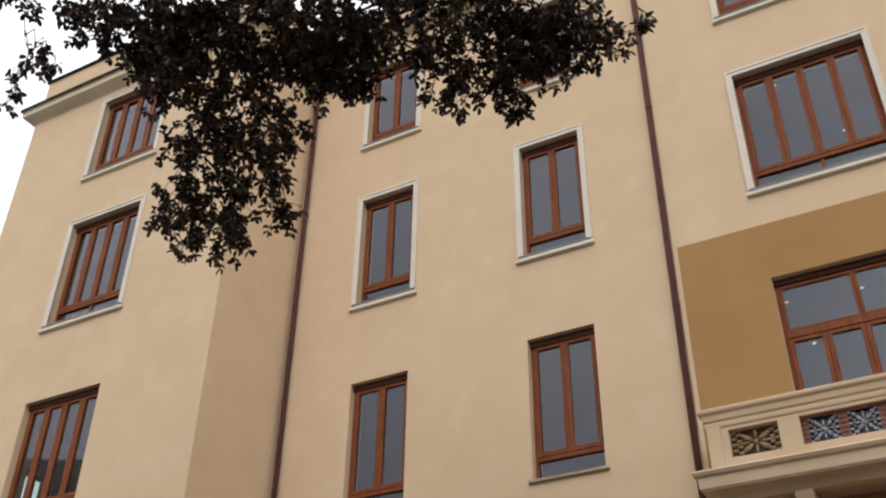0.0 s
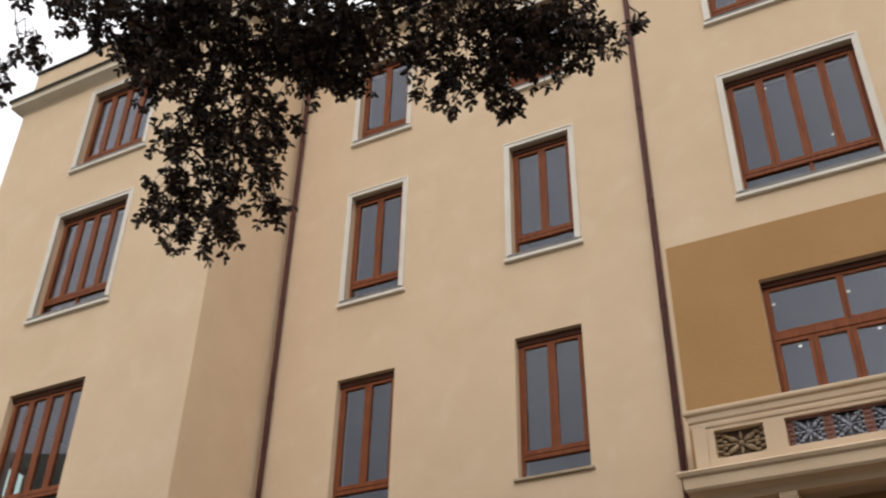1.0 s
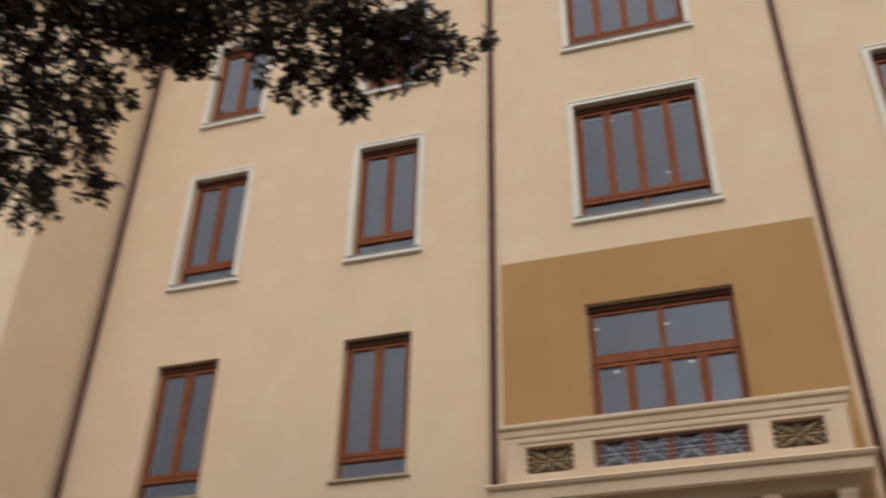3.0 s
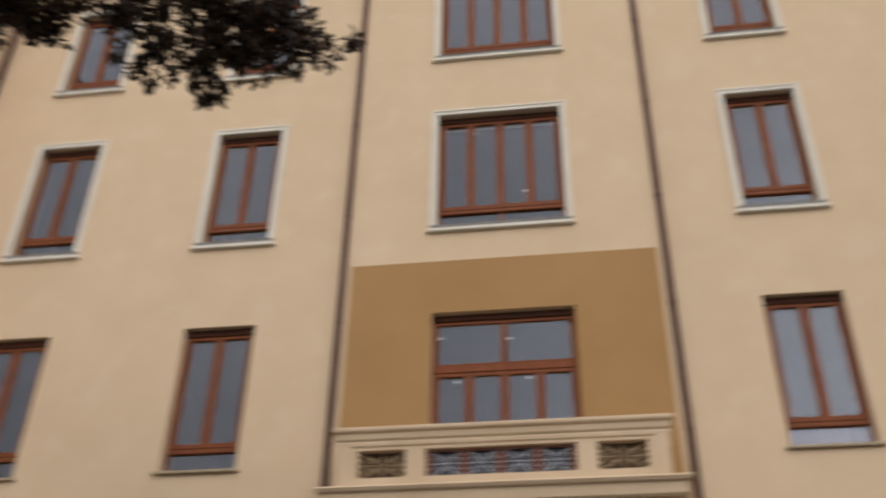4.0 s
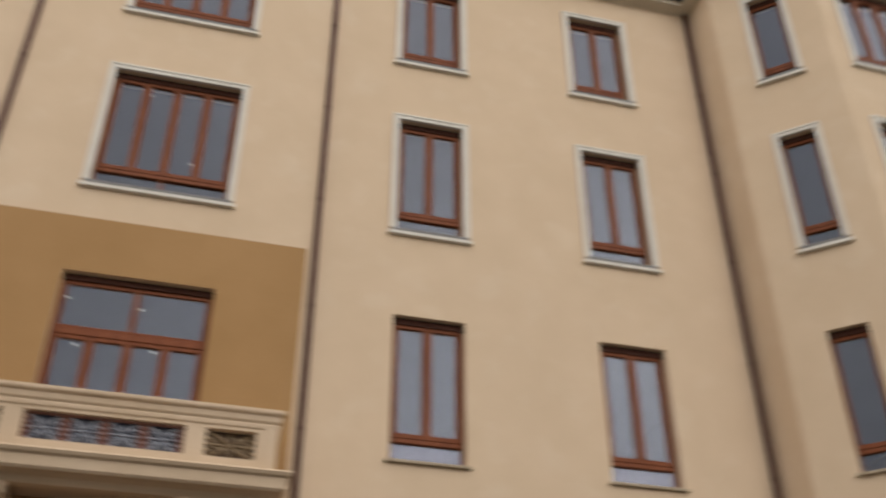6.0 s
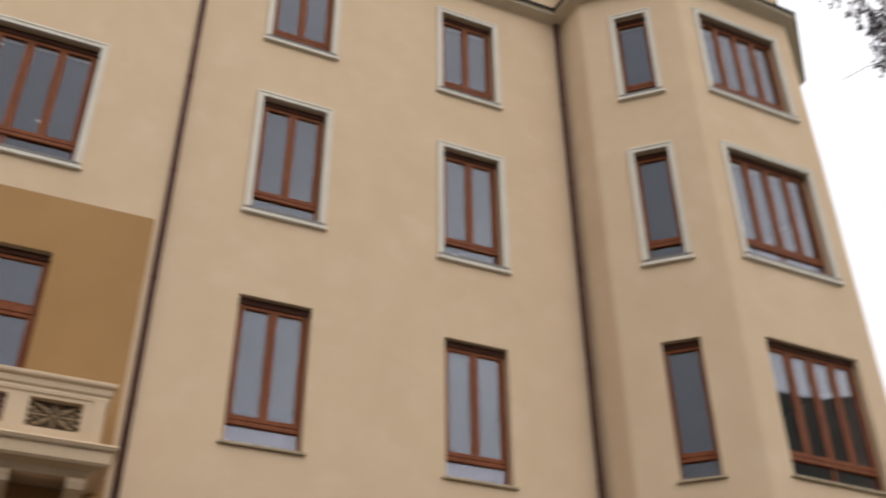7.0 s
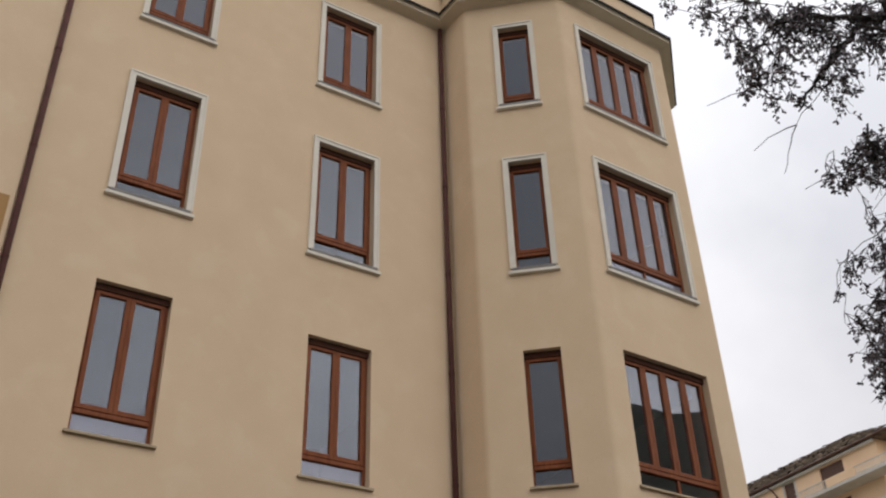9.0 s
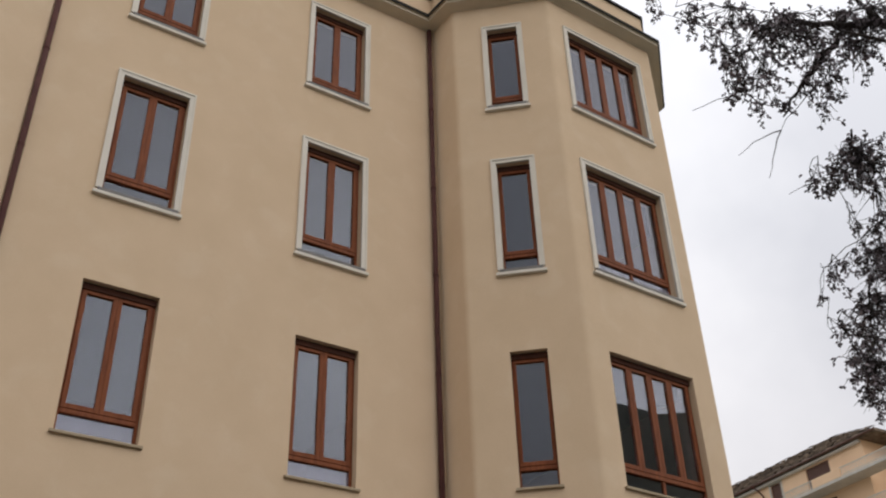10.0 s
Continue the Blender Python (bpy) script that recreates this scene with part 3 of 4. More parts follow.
def balcony():
    e = new("balcony")
    e.location = (X0, 0, 0)
    yf = -0.90
    holes = [(-1.905, -1.265, 7.04, 7.43), (-0.995, 0.995, 7.04, 7.43), (1.265, 1.905, 7.04, 7.43)]
    part("front_parapet", pierced(bmesh.new(), -2.18, 2.18, 6.88, 7.56, 0.16, holes, Matrix.Translation((0, yf, 0))), CREAM, e)
    for s in (-1, 1):
        x0, x1 = sorted((s * 2.18, s * 2.04))
        part("side_parapet", boxes((x0, x1, yf + 0.16, -0.075, 6.88, 7.56)), CREAM, e)
    for s in (-1, 1):
        x0, x1 = sorted((s * 2.182, s * 2.00))
        part("corner_pilaster", boxes((x0, x1, yf - 0.02, yf - 0.001, 6.90, 7.52), bevel=0.004), CREAM, e)
    rail = [(-0.20, 7.56), (0.02, 7.56), (0.04, 7.585), (0.045, 7.66), (0.075, 7.675), (0.088, 7.695), (0.088, 7.73), (0.07, 7.745), (-0.20, 7.755)]
    way = [(-2.18, -0.07), (-2.18, yf), (2.18, yf), (2.18, -0.07)]
    part("handrail", sweep(rail, way), CREAM, e, "cream moulded stone handrail")
    band = [(0.001, 7.47), (0.02, 7.49), (0.024, 7.53), (0.012, 7.558), (0.001, 7.558)]
    part("band_moulding", sweep(band, way), CREAM, e)
    slab = [(-0.3, 6.60), (0.13, 6.60), (0.16, 6.63), (0.17, 6.77), (0.21, 6.79), (0.235, 6.83), (0.215, 6.855), (-0.3, 6.878)]
    part("slab_edge", sweep(slab, way), CREAM, e)
    part("slab", boxes((-2.0, 2.0, yf + 0.28, -0.07, 6.60, 6.82)), CREAM, e)
    under = [(-0.25, 6.50), (-0.10, 6.50), (-0.06, 6.54), (-0.03, 6.57), (0.06, 6.598), (-0.25, 6.598)]
    part("under_moulding", sweep(under, way), CREAM, e)
    for x in (-2.0, -1.12, 1.12, 2.0):
        bm = bmesh.new()
        outline = [(-0.07, 6.50), (-0.82, 6.50), (-0.84, 6.44), (-0.80, 6.36), (-0.66, 6.30), (-0.45, 6.24), (-0.25, 6.08), (-0.16, 5.95), (-0.07, 5.90)]
        sides = [[bm.verts.new((x + s * 0.11, y, z)) for y, z in outline] for s in (-1, 1)]
        bm.faces.new(sides[0])
        bm.faces.new(sides[1])
        for i in range(len(outline)):
            j = (i + 1) % len(outline)
            bm.faces.new([sides[0][i], sides[0][j], sides[1][j], sides[1][i]])
        part("bracket", bm, CREAM, e)
    for x0, x1 in ((-1.905, -1.265), (1.265, 1.905)):
        part("grille_backing", boxes((x0, x1, yf + 0.12, yf + 0.15, 7.04, 7.43)), SHADE, e)
        part("flower_grille", flower_tile(bmesh.new(), (x0 + x1) / 2, 7.235, x1 - x0, 0.38, yf + 0.09), TERRA, e, "ochre terracotta flower ornament", True)
    part("grille_backing", boxes((-0.995, 0.995, yf + 0.12, yf + 0.15, 7.04, 7.43)), NAVY, e)
    for k in range(4):
        cx = -0.725 + k * 0.483
        part("flower_tile", flower_tile(bmesh.new(), cx, 7.23, 0.36, 0.35, yf + 0.09, 0.72), MAJOLICA, e, "pale blue glazed flower ornament", True)
    for k in range(5):
        cx = -0.966 + k * 0.483
        x0, x1 = max(cx - 0.06, -0.993), min(cx + 0.06, 0.993)
        bm = boxes((x0, x1, yf + 0.075, yf + 0.118, 7.042, 7.428), bevel=0.006)
        for n in range(6):
            blob(bm, Matrix.Translation(((x0 + x1) / 2, yf + 0.075, 7.08 + n * 0.064)) @ Matrix.Diagonal(((x1 - x0) * 0.42, 0.018, 0.024, 1)))
        part("tile_divider", bm, BRICKRED, e)
    part("tile_rim", boxes((-0.99, 0.99, yf + 0.05, yf + 0.074, 7.396, 7.428), bevel=0.004), BRICKRED, e)
    tagged(e, "cream moulded balcony with terracotta and blue majolica grilles", "balcony")


balcony()


# ---------------------------------------------------------------- downpipes
def downpipe(x, y, top=18.5, foot=0.0):
    e = new("downpipe")
    e.location = (x, y, 0)
    bm = tube(bmesh.new(), [Vector((0, 0, foot)), Vector((0, 0, top))], [0.05, 0.05], 14)
    part("pipe", bm, COPPER, e, smooth=True)
    z = 1.8
    while z < top - 0.3:
        part("clamp", tube(bmesh.new(), [Vector((0, 0, z - 0.02)), Vector((0, 0, z + 0.02))], [0.057, 0.057], 14), COPPER, e)
        z += 2.05
    return tagged(e, "dark red-brown metal rain downpipe on the facade", "downpipe", "rain downpipes")


for x, y in ((LEFT_IN + 0.13, -0.075), (X0 - 2.56, -0.06), (X0 + 2.56, -0.06), (9.58 - 0.12, -0.075)):
    downpipe(x, y)


# ---------------------------------------------------------------- trees
def leaf_shape(length, width):
    """Points of a folded, pointed leaf along +x."""
    return [Vector((length * f, width * g, h)) for f, g, h in
            ((0, 0, 0), (0.20, 0.36, 0.01), (0.52, 0.5, 0.012), (0.82, 0.39, 0.004), (1, 0, -0.01),
             (0.82, -0.39, 0.004), (0.52, -0.5, 0.012), (0.20, -0.36, 0.01), (0.5, 0, -0.006))]


LEAF_FACES = tuple((k, (k + 1) % 8, 8) for k in range(8))


class Foliage:
    def __init__(self, rng, length, width):
        self.rng, self.length, self.width, self.verts, self.faces = rng, length, width, [], []

    def leaf(self, at, way, size):
        q = way.to_track_quat("X", "Z") @ Euler((self.rng.uniform(-1.2, 1.2), 0, 0)).to_quaternion()
        n = len(self.verts)
        self.verts += [tuple(at + q @ p) for p in leaf_shape(self.length * size, self.width * size)]
        self.faces += [tuple(n + i for i in f) for f in LEAF_FACES]

    def rosette(self, at, way, count):
        side = way.orthogonal().normalized()
        turn = self.rng.uniform(0, 6.28)
        for k in range(count):
            out = Matrix.Rotation(turn + k * 2.4, 3, way) @ side
            d = (out * self.rng.uniform(0.6, 1.1) + way * self.rng.uniform(-0.1, 0.8) + Vector((0, 0, -0.25))).normalized()
            self.leaf(at - way * self.rng.uniform(0, 0.09), d, self.rng.uniform(0.6, 1.05))

    def mesh(self, name, mat, parent, label):
        me = bpy.data.meshes.new(name)
        me.from_pydata(self.verts, [], self.faces)
        me.materials.append(mat)
        ob = new(name, me)
        ob.parent = parent
        return tagged(ob, label, kind="stuff")


def bent(rng, a, b, steps, sag, wild):
    """A wandering line from a to b."""
    pts = []
    for i in range(steps + 1):
        f = i / steps
        p = a.lerp(b, f) + Vector((0, 0, sag * math.sin(math.pi * f)))
        if 0 < i < steps:
            p += Vector((rng.gauss(0, wild), rng.gauss(0, wild), rng.gauss(0, wild)))
        pts.append(p)
    return pts


def unit(rng):
    return Vector((rng.gauss(0, 1), rng.gauss(0, 1), rng.gauss(0, 1))).normalized()


def tree(seed, base, fork, limbs, clumps, leaf, mat, label, twigs, leaves_each, bare=0.0, trunk=0.24, extra=(), boughs=()):
    """Trunk, limbs to the given ends, a branch from the nearest limb to every clump, twigs with rosettes of leaves in it."""
    rng = random.Random(seed)
    e = new("tree")
    base, fork = Vector(base), Vector(fork)
    pts = bent(rng, base, fork, 6, 0, 0.06)
    part("trunk", tube(bmesh.new(), pts, [trunk * (1.25 - 0.45 * i / 6) for i in range(7)], 12), BARK, e, smooth=True)
    nodes = []
    for end in limbs:
        line = bent(rng, fork, Vector(end), 9, 0.5, 0.09)
        part("limb", tube(bmesh.new(), line, [trunk * 0.5 * (1 - 0.88 * i / 9) for i in range(10)], 8), BARK, e, smooth=True)
        nodes += line[3:]
    fol = Foliage(rng, *leaf)
    small = bmesh.new()
    for x, y, z, r in sorted(clumps, key=lambda c: -c[2]):
        c = Vector((x, y, z))
        near = min(nodes, key=lambda p: (p - c - Vector((0, 0, 0.3))).length)
        line = bent(rng, near, c, 5, 0.12, 0.05)
        part("branch", tube(bmesh.new(), line, [trunk * k * min(1.0, r / 0.3) for k in (0.095, 0.08, 0.066, 0.054, 0.042, 0.03)], 6), BARK, e, smooth=True)
        nodes += line[2:]
        for k in range(max(4, int(twigs * (r / 0.4) ** 2))):
            d = unit(rng)
            tip = c + d * r * 1.15 * rng.uniform(0.02, 1.0) ** 0.42 + Vector((0, 0, -0.06))
            start = line[rng.choice((3, 4, 5))]
            tw = bent(rng, start, tip, 3, 0.03, 0.02)
            tube(small, tw, [0.005, 0.004, 0.003, 0.002], 4)
            if rng.random() < bare:
                continue
            way = (tw[-1] - tw[-2]).normalized()
            fol.rosette(tip, way, leaves_each)
            if rng.random() < 0.6:
                fol.rosette(tw[-2], way, max(2, leaves_each - 3))
    for a, b, r0, r1 in boughs:
        line = bent(rng, Vector(a), Vector(b), 4, 0.015, 0.012)
        part("bough", tube(bmesh.new(), line, [r0 + (r1 - r0) * i / 4 for i in range(5)], 8), BARK, e, smooth=True)
    for a, b in extra:
        tw = bent(rng, Vector(a), Vector(b), 5, 0.03, 0.010)
        tube(small, tw, [0.007, 0.006, 0.005, 0.004, 0.0035, 0.003], 5)
    part("twig", small, BARK, e)["kind"] = "stuff"
    fol.mesh("crown", mat, e, "dense dark leaves")
    return tagged(e, label, "tree")


def overhead(seed, lo, hi, count, r0, r1):
    """Further clumps of a crown inside a box."""
    rng = random.Random(seed)
    return [(rng.uniform(lo[0], hi[0]), rng.uniform(lo[1], hi[1]), rng.uniform(lo[2], hi[2]), rng.uniform(r0, r1)) for _ in range(count)]


def sized(r, *spots):
    """Clumps of one radius."""
    return [(*p, r) for p in spots]


NEAR_CLUMPS = []
NEAR_CLUMPS += sized(0.47, (-5.37, -8.94, 8.87), (-4.64, -8.59, 9.14), (-4.66, -7.61, 9.14), (-4.04, -7.84, 9.18), (-2.83, -7.14, 9.26))
NEAR_CLUMPS += sized(0.36, (-5.55, -7.54, 7.93), (-5.69, -7.91, 8.18), (-4.99, -7.74, 8.00), (-5.44, -8.66, 8.36), (-5.34, -8.04, 8.84),
                        (-5.84, -9.24, 8.89), (-3.37, -6.84, 9.08), (-1.95, -7.03, 9.04))
NEAR_CLUMPS += sized(0.27, (-5.91, -7.76, 7.75), (-4.25, -7.28, 8.95), (-2.95, -6.57, 8.89), (-2.42, -6.60, 9.07))
NEAR_CLUMPS += sized(0.20, (-5.51, -7.44, 7.43), (-5.18, -7.21, 7.67), (-6.36, -9.74, 8.91), (-6.20, -7.67, 7.67), (-6.08, -7.41, 7.50),
                        (-6.10, -9.40, 8.87))
NEAR_CLUMPS += sized(0.11, (-6.24, -9.49, 8.35), (-6.73, -9.33, 8.28), (-1.85, -6.36, 9.12), (-2.82, -6.47, 8.70), (-1.47, -6.68, 9.08),
                        (-6.23, -7.80, 7.90), (-3.62, -6.97, 8.72), (-3.36, -6.82, 8.63), (-2.01, -6.59, 8.86), (-6.57, -9.36, 8.47),
                        (-5.85, -9.22, 8.56))
NEAR_CLUMPS += sized(0.11, (-5.48, -7.31, 7.31), (-5.71, -7.40, 7.27), (-1.67, -6.55, 9.00), (-1.47, -6.62, 9.06), (-2.94, -6.52, 8.60), (-5.02, -7.15, 7.60), (-6.34, -9.30, 8.35), (-6.70, -9.33, 8.13))
NEAR_CLUMPS += sized(0.20, (-4.79, -7.58, 8.31), (-4.38, -7.47, 8.79), (-5.06, -7.51, 7.86), (-1.87, -6.79, 8.99))
NEAR_CLUMPS += sized(0.24, (-3.62, -7.23, 9.03))
NEAR_CLUMPS += sized(0.27, (-5.29, -8.56, 8.49), (-5.35, -8.21, 8.36), (-4.91, -7.86, 8.39), (-5.30, -7.89, 8.17))
NEAR_CLUMPS += sized(0.30, (-4.89, -8.13, 8.75), (-3.74, -7.60, 9.23), (-2.37, -6.98, 9.05))
NEAR_CLUMPS += sized(0.36, (-4.54, -8.23, 8.95), (-4.27, -8.00, 9.19), (-5.09, -8.65, 8.91))
NEAR_CLUMPS += sized(0.20, (-5.85, -7.65, 7.66), (-5.57, -7.48, 7.47), (-5.62, -8.89, 8.50))
NEAR_CLUMPS += sized(0.33, (-5.53, -8.79, 8.61), (-5.27, -8.78, 8.95), (-4.94, -8.41, 8.90), (-4.51, -7.88, 8.87), (-4.08, -7.56, 9.12), (-4.29, -7.83, 8.97))
NEAR_CLUMPS += sized(0.27, (-2.61, -7.05, 9.15), (-2.28, -6.98, 9.12), (-2.58, -6.73, 8.95), (-2.87, -6.89, 8.95), (-2.22, -6.73, 9.02), (-3.41, -7.27, 9.22))
BACK_CLUMPS = []
BACK_CLUMPS += sized(0.37, (7.49, -9.35, 9.07), (7.58, -9.66, 8.80), (8.27, -9.76, 9.01), (8.14, -10.10, 8.94), (8.71, -9.24, 8.01),
                        (9.07, -8.57, 6.74), (9.12, -8.76, 7.13))
BACK_CLUMPS += sized(0.27, (7.04, -9.23, 9.10), (7.13, -9.11, 8.63), (7.36, -9.28, 8.53), (8.53, -9.14, 8.15), (8.81, -9.07, 7.44),
                        (8.69, -8.66, 6.03), (8.80, -8.60, 5.84))
BACK_CLUMPS += sized(0.20, (6.71, -9.08, 9.16), (7.84, -9.28, 8.54), (7.84, -9.53, 8.41), (8.43, -8.95, 7.96), (8.77, -8.98, 7.20),
                        (8.75, -8.61, 6.36), (8.93, -8.38, 5.93))
BACK_CLUMPS += sized(0.12, (6.25, -8.97, 9.12), (6.79, -9.13, 8.69), (7.38, -8.83, 8.64), (7.58, -8.91, 8.44), (7.87, -9.41, 8.13),
                        (8.06, -8.98, 7.71), (8.66, -8.53, 7.03), (8.87, -8.62, 7.21))
BACK_CLUMPS += sized(0.09, (8.58, -8.49, 7.04), (8.58, -8.38, 6.90))
BACK_CLUMPS += sized(0.12, (8.56, -8.90, 7.43), (8.06, -8.95, 7.68), (6.92, -9.20, 8.66), (7.39, -8.91, 8.72), (7.72, -9.11, 8.42), (8.57, -8.54, 6.41), (6.70, -9.10, 9.20), (7.87, -9.52, 8.38))
BACK_CLUMPS += sized(0.20, (8.51, -8.95, 7.89), (7.35, -9.27, 9.09), (8.98, -8.70, 7.22), (8.51, -8.58, 6.07), (7.71, -9.59, 8.61))
BACK_CLUMPS += sized(0.27, (8.61, -9.17, 8.00), (7.45, -9.62, 8.86), (9.05, -8.55, 6.73), (8.67, -8.61, 5.98))
BACK_CLUMPS += sized(0.30, (8.11, -9.76, 9.14))
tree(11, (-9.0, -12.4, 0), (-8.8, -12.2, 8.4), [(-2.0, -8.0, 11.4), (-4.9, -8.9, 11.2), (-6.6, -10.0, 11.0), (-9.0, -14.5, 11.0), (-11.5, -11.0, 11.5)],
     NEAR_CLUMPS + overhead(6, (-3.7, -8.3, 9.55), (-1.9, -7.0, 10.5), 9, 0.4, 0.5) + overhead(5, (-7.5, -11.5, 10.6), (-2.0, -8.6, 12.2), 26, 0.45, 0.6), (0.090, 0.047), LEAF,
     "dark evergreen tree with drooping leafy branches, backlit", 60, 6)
tree(23, (10.97, -11.89, 0), (10.67, -11.74, 4.96), [(7.82, -9.82, 8.90), (8.58, -9.26, 7.99), (9.11, -8.61, 6.86), (11.37, -12.91, 8.79), (8.77, -10.15, 8.76)],
     BACK_CLUMPS + overhead(8, (8.50, -12.49, 9.15), (10.97, -10.62, 10.21), 14, 0.34, 0.45), (0.046, 0.026), LEAF_FAR,
     "tree with small dark leaves and thin bare twigs", 78, 5, 0.2, 0.16,
     extra=(((8.07, -10.23, 8.78), (7.88, -9.51, 8.56)),
            ((7.88, -9.51, 8.56), (7.79, -8.95, 8.27)),
            ((7.79, -8.95, 8.27), (7.88, -8.62, 7.93)),
            ((7.79, -8.95, 8.27), (7.60, -8.54, 8.16)),
            ((7.47, -9.00, 8.63), (7.13, -8.48, 8.59)),
            ((8.33, -9.15, 7.82), (8.06, -8.67, 7.77)),
            ((8.68, -9.16, 7.37), (8.48, -8.53, 7.09)),
            ((7.21, -9.21, 9.00), (6.51, -8.83, 9.32))),
     boughs=(
            ((8.77, -10.15, 8.76), (8.25, -10.03, 9.04), 0.05, 0.045),
            ((8.25, -10.03, 9.04), (7.95, -9.82, 9.02), 0.045, 0.036),
            ((7.95, -9.82, 9.02), (7.50, -9.56, 9.06), 0.034, 0.022),
            ((7.50, -9.56, 9.06), (7.22, -9.30, 8.99), 0.022, 0.012),
            ((7.99, -9.83, 9.00), (7.85, -9.53, 8.74), 0.034, 0.026),
            ((7.85, -9.53, 8.74), (7.76, -9.31, 8.55), 0.026, 0.018),
            ((7.76, -9.31, 8.55), (7.70, -9.07, 8.31), 0.018, 0.008),
            ((8.25, -10.03, 9.04), (7.92, -10.00, 9.26), 0.02, 0.014),
     ))


# ---------------------------------------------------------------- distance
def hillside():
    """Wooded ridge on the far side of the street, seen mirrored in the panes."""
    bm = bmesh.new()
    rows = []
    for i in range(181):
        az = radians(-150 + i * 300 / 180)          # 0: straight behind
        deg = math.degrees(az)
        ridge = 15 + 12.2 * math.exp(-((deg - 52) / 20) ** 2) + 9.8 * math.exp(-((deg + 52) / 20) ** 2)
        if abs(deg) > 95:
            ridge *= max(0.15, 1 - (abs(deg) - 95) / 50)
        ring = []
        for j in range(29):
            f = j / 28
            dist = 45 + 95 * f
            z = (dist * math.tan(radians(ridge)) + 2) * (f ** 0.8) + noise.noise(Vector((i * 0.14, j * 0.2, 0))) * 6 * f + noise.noise(Vector((i * 0.6, j * 0.8, 4))) * 3 * f + noise.noise(Vector((i * 1.7, j * 1.1, 9))) * 2.2 * f - 0.5
            ring.append(bm.verts.new((math.sin(az) * dist, -14 - math.cos(az) * dist, z)))
        rows.append(ring)
    for r, s in zip(rows, rows[1:]):
        for j in range(28):
            bm.faces.new([r[j], r[j + 1], s[j + 1], s[j]])
    tagged(part("backdrop_hill", bm, WOODS, smooth=True), "dark wooded hillside across the street", "hill", kind="structure")


hillside()


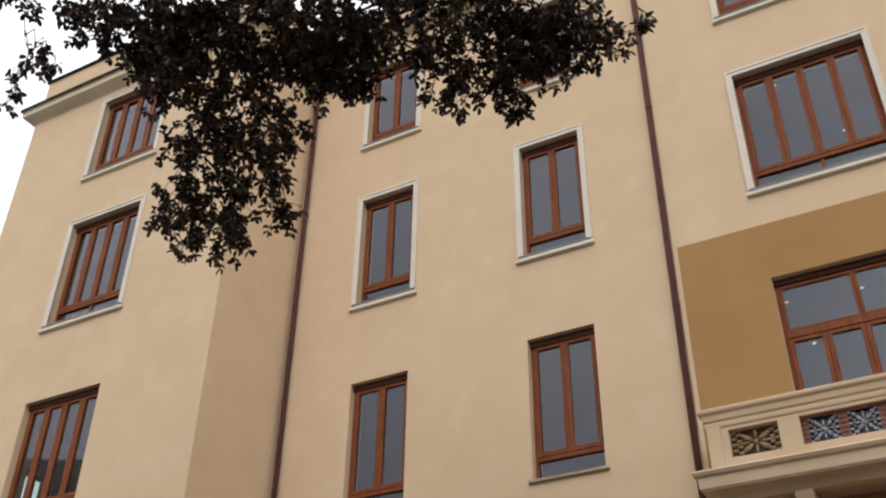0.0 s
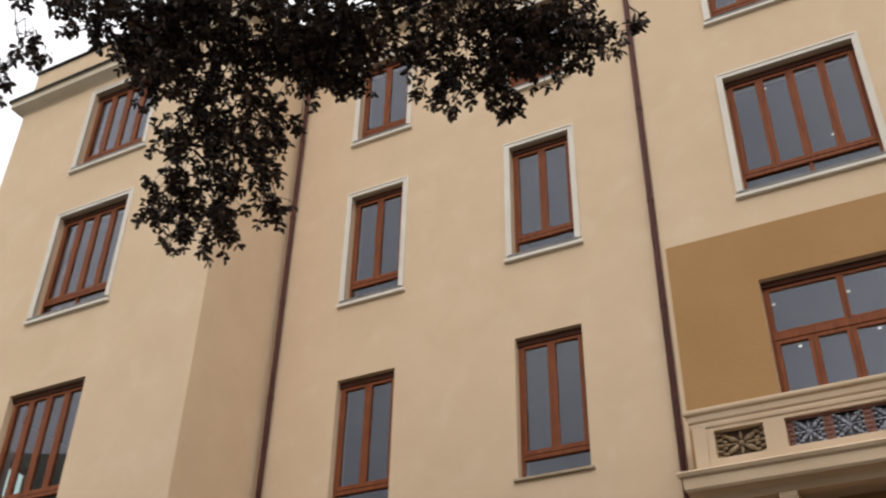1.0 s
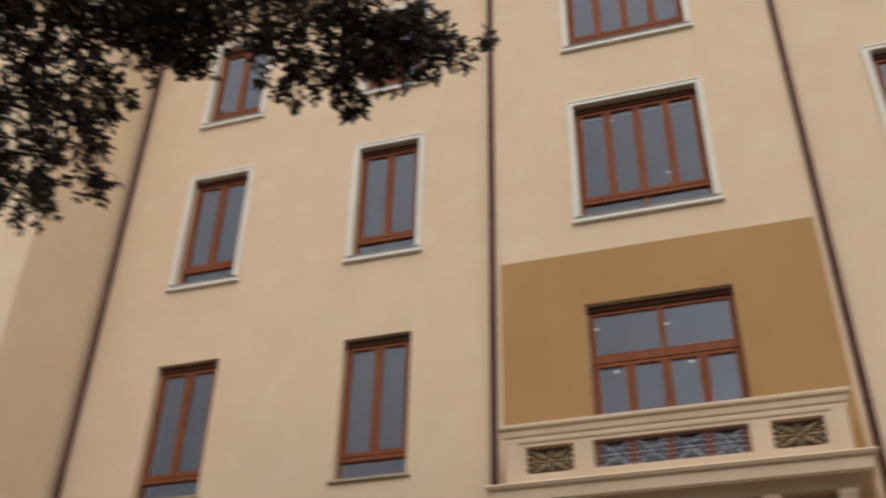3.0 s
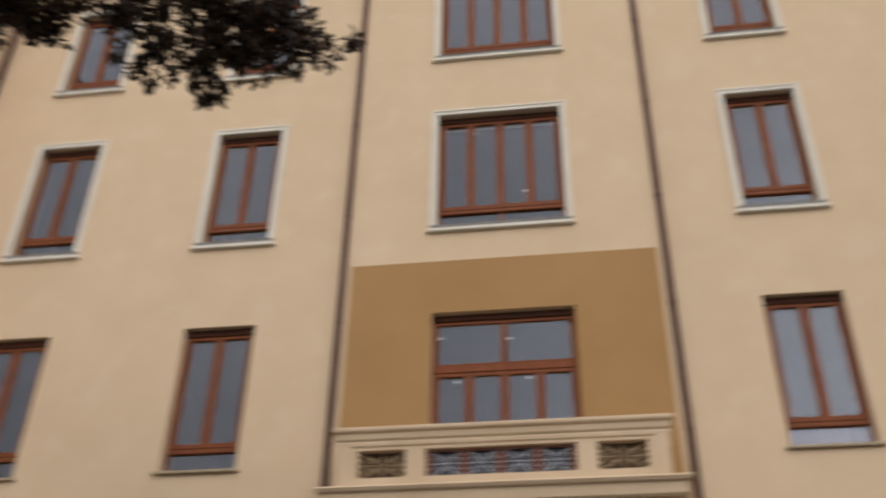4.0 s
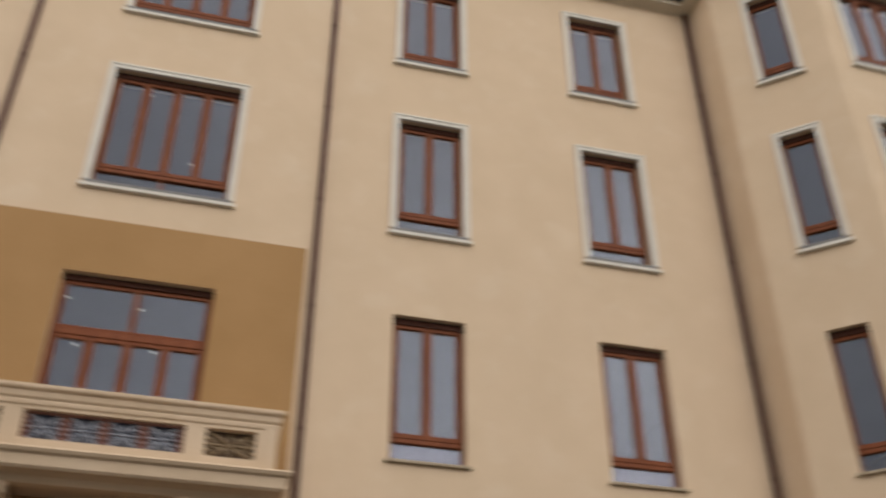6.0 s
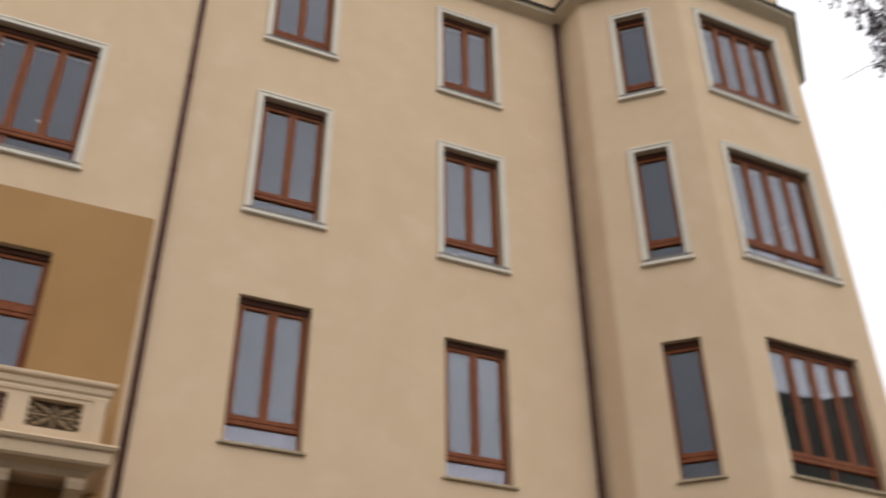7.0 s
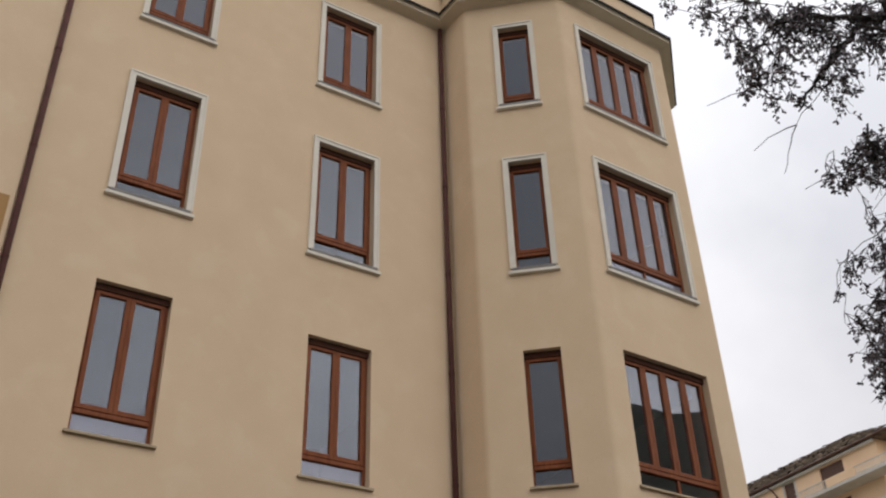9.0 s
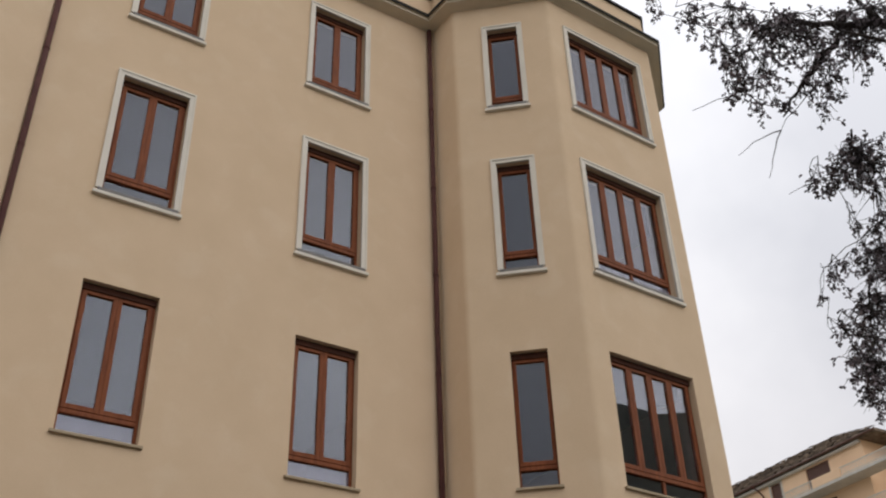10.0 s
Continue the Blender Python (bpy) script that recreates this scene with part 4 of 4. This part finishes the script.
def far_house():
    """Apartment house up on the slope beyond the bay."""
    base = 22.69
    e = new("house")
    e.matrix_world = Matrix.Translation((76.9, 62.3, base)) @ Matrix.Rotation(radians(-93.8), 4, "Z")
    x0, x1, D, H = -12.0, 26.9, 17.0, 13.6
    holes = []
    for z in (11.7, 8.4, 5.1, 1.8):
        holes += [(x, x + 1.25, z, z + 1.55) for x in (-9.0, -4.0, 1.0, 6.0, 11.0, 16.0)] + [(20.4, 23.1, z - 0.8, z + 1.55)]
    part("wall", pierced(bmesh.new(), x0, x1, 0, H, 0.4, holes, Matrix()), PEACH, e)
    for span in ((x1 - 0.4, x1, 0.4, 3.0, 0, H), (x1, x1 + 8.0, 3.0, 3.4, 0, H - 0.4), (x0, x0 + 0.4, 0.4, D, 0, H)):
        part("wall", boxes(span), PEACH, e)
    bm = bmesh.new()
    ov, rise, r1 = 0.45, 5.6, 28.9
    low = [(x0 - ov, -ov, H), (r1, -ov, H), (r1, D + ov, H), (x0 - ov, D + ov, H)]
    lv = [bm.verts.new(p) for p in low]
    ev = [bm.verts.new((p[0], p[1], H + 0.25)) for p in low]
    rid = [bm.verts.new((x0 + 5, D / 2, H + rise)), bm.verts.new((17.5, D / 2, H + rise))]
    bm.faces.new(lv)
    for k in range(4):
        bm.faces.new([lv[k], lv[(k + 1) % 4], ev[(k + 1) % 4], ev[k]])
    bm.faces.new([ev[0], ev[1], rid[1], rid[0]])
    bm.faces.new([ev[2], ev[3], rid[0], rid[1]])
    bm.faces.new([ev[1], ev[2], rid[1]])
    bm.faces.new([ev[3], ev[0], rid[0]])
    roof = part("roof", bm, TILES, e, "weathered grey-brown slate roof")
    # uneven slates in courses on the street slope
    rng = random.Random(4)
    verts, faces = [], []
    slope = Vector((0, D / 2 + ov, rise - 0.25))
    for j in range(20):
        f = j / 20
        xa, xb = (x0 - ov) * (1 - f) + (x0 + 5) * f, r1 * (1 - f) + 17.5 * f
        x = xa
        while x < xb - 0.1:
            w = min(rng.uniform(0.45, 0.8), xb - x)
            o = Vector((x, -ov, H + 0.26)) + slope * f
            lift, step = rng.uniform(0.02, 0.22), Vector((w - 0.03, 0, 0))
            a, b = o + Vector((0, 0, lift)), o + slope / 19 + Vector((0, 0, lift * 0.3))
            drop = Vector((0, 0, -0.09))
            n = len(verts)
            verts += [tuple(p) for p in (a, a + step, b + step, b, a + drop, a + step + drop)]
            faces += [(n, n + 1, n + 2, n + 3), (n + 4, n + 5, n + 1, n)]
            x += w
    me = bpy.data.meshes.new("slates")
    me.from_pydata(verts, [], faces)
    me.materials.append(TILES)
    slates = new("slate_covering", me)
    slates.parent = roof
    tagged(slates, "uneven mossy roof slates", kind="stuff")
    part("chimney", boxes((4.0, 5.1, 5.0, 6.0, H + 2.0, H + 4.6), (3.9, 5.2, 4.9, 6.1, H + 4.6, H + 4.8), bevel=0.02), PALE, roof)
    part("gutter", boxes((x0 - ov, r1, -ov - 0.2, -ov - 0.004, H + 0.06, H + 0.2), bevel=0.04), SHUTTER, e)
    part("eaves_board", boxes((x0, x1, -0.35, -0.004, H - 0.25, H - 0.02), bevel=0.04), PALE, e)
    for a, b, z0, z1 in holes:
        w = part("window", boxes((a, a + 0.08, 0.12, 0.2, z0, z1), (b - 0.08, b, 0.12, 0.2, z0, z1), (a + 0.08, b - 0.08, 0.12, 0.2, z1 - 0.08, z1),
                                 (a + 0.08, b - 0.08, 0.12, 0.2, z0, z0 + 0.08), bevel=0.01), SHUTTER, e)
        bm = bmesh.new()
        z = z0 + 0.1
        while z < z1 - 0.1:
            box(bm, a + 0.09, b - 0.09, 0.13, 0.16, z, z + 0.06)
            z += 0.075
        part("roller_blind", bm, SHUTTER, w, "dark brown slatted blind")
        if b - a < 2:
            part("surround", boxes((a - 0.2, a, -0.04, 0.05, z0 - 0.2, z1 + 0.2), (b, b + 0.2, -0.04, 0.05, z0 - 0.2, z1 + 0.2),
                                   (a, b, -0.04, 0.05, z1, z1 + 0.2), (a, b, -0.06, 0.05, z0 - 0.2, z0)), PALE, w)
    for z in (10.3, 7.0, 3.7):
        b = part("balcony", boxes((18.6, 32.0, -1.7, -0.004, z, z + 0.28), bevel=0.03), PALE, e)
        part("parapet", boxes((22.2, 25.4, -1.7, -1.52, z + 0.28, z + 1.05), bevel=0.02), PEACH, b)
        for a, c in ((18.6, 22.2), (25.4, 32.0)):
            bm = boxes((a, c, -1.68, -1.6, z + 0.98, z + 1.05), (a, c, -1.67, -1.61, z + 0.36, z + 0.41))
            k = a + 0.1
            while k < c - 0.05:
                box(bm, k, k + 0.045, -1.665, -1.615, z + 0.28, z + 0.98)
                k += 0.2
            part("railing", bm, PALE, b)
    part("downpipe", tube(bmesh.new(), [Vector((14.6, -1.05, H)), Vector((14.9, -0.5, H - 0.5)), Vector((15.0, -0.12, H - 1.0)), Vector((15.0, -0.12, 0.0))], [0.08] * 4, 8), COPPER, e)
    tagged(e, "peach plastered apartment house with an old slate roof", "house")
    # the slope that carries it
    bm = bmesh.new()
    bmesh.ops.create_grid(bm, x_segments=24, y_segments=24, size=1.0)
    for v in bm.verts:
        d = max(abs(v.co.x), abs(v.co.y))
        v.co = Vector((84 + v.co.x * 55, 62 + v.co.y * 70, base + 0.02 if d < 0.55 else (base + 0.02) * (1 - (d - 0.55) / 0.45) - 0.3 * (d - 0.55)))
    tagged(part("ground_slope", bm, WOODS), "grassy slope below the apartment house", "slope", kind="structure")


far_house()
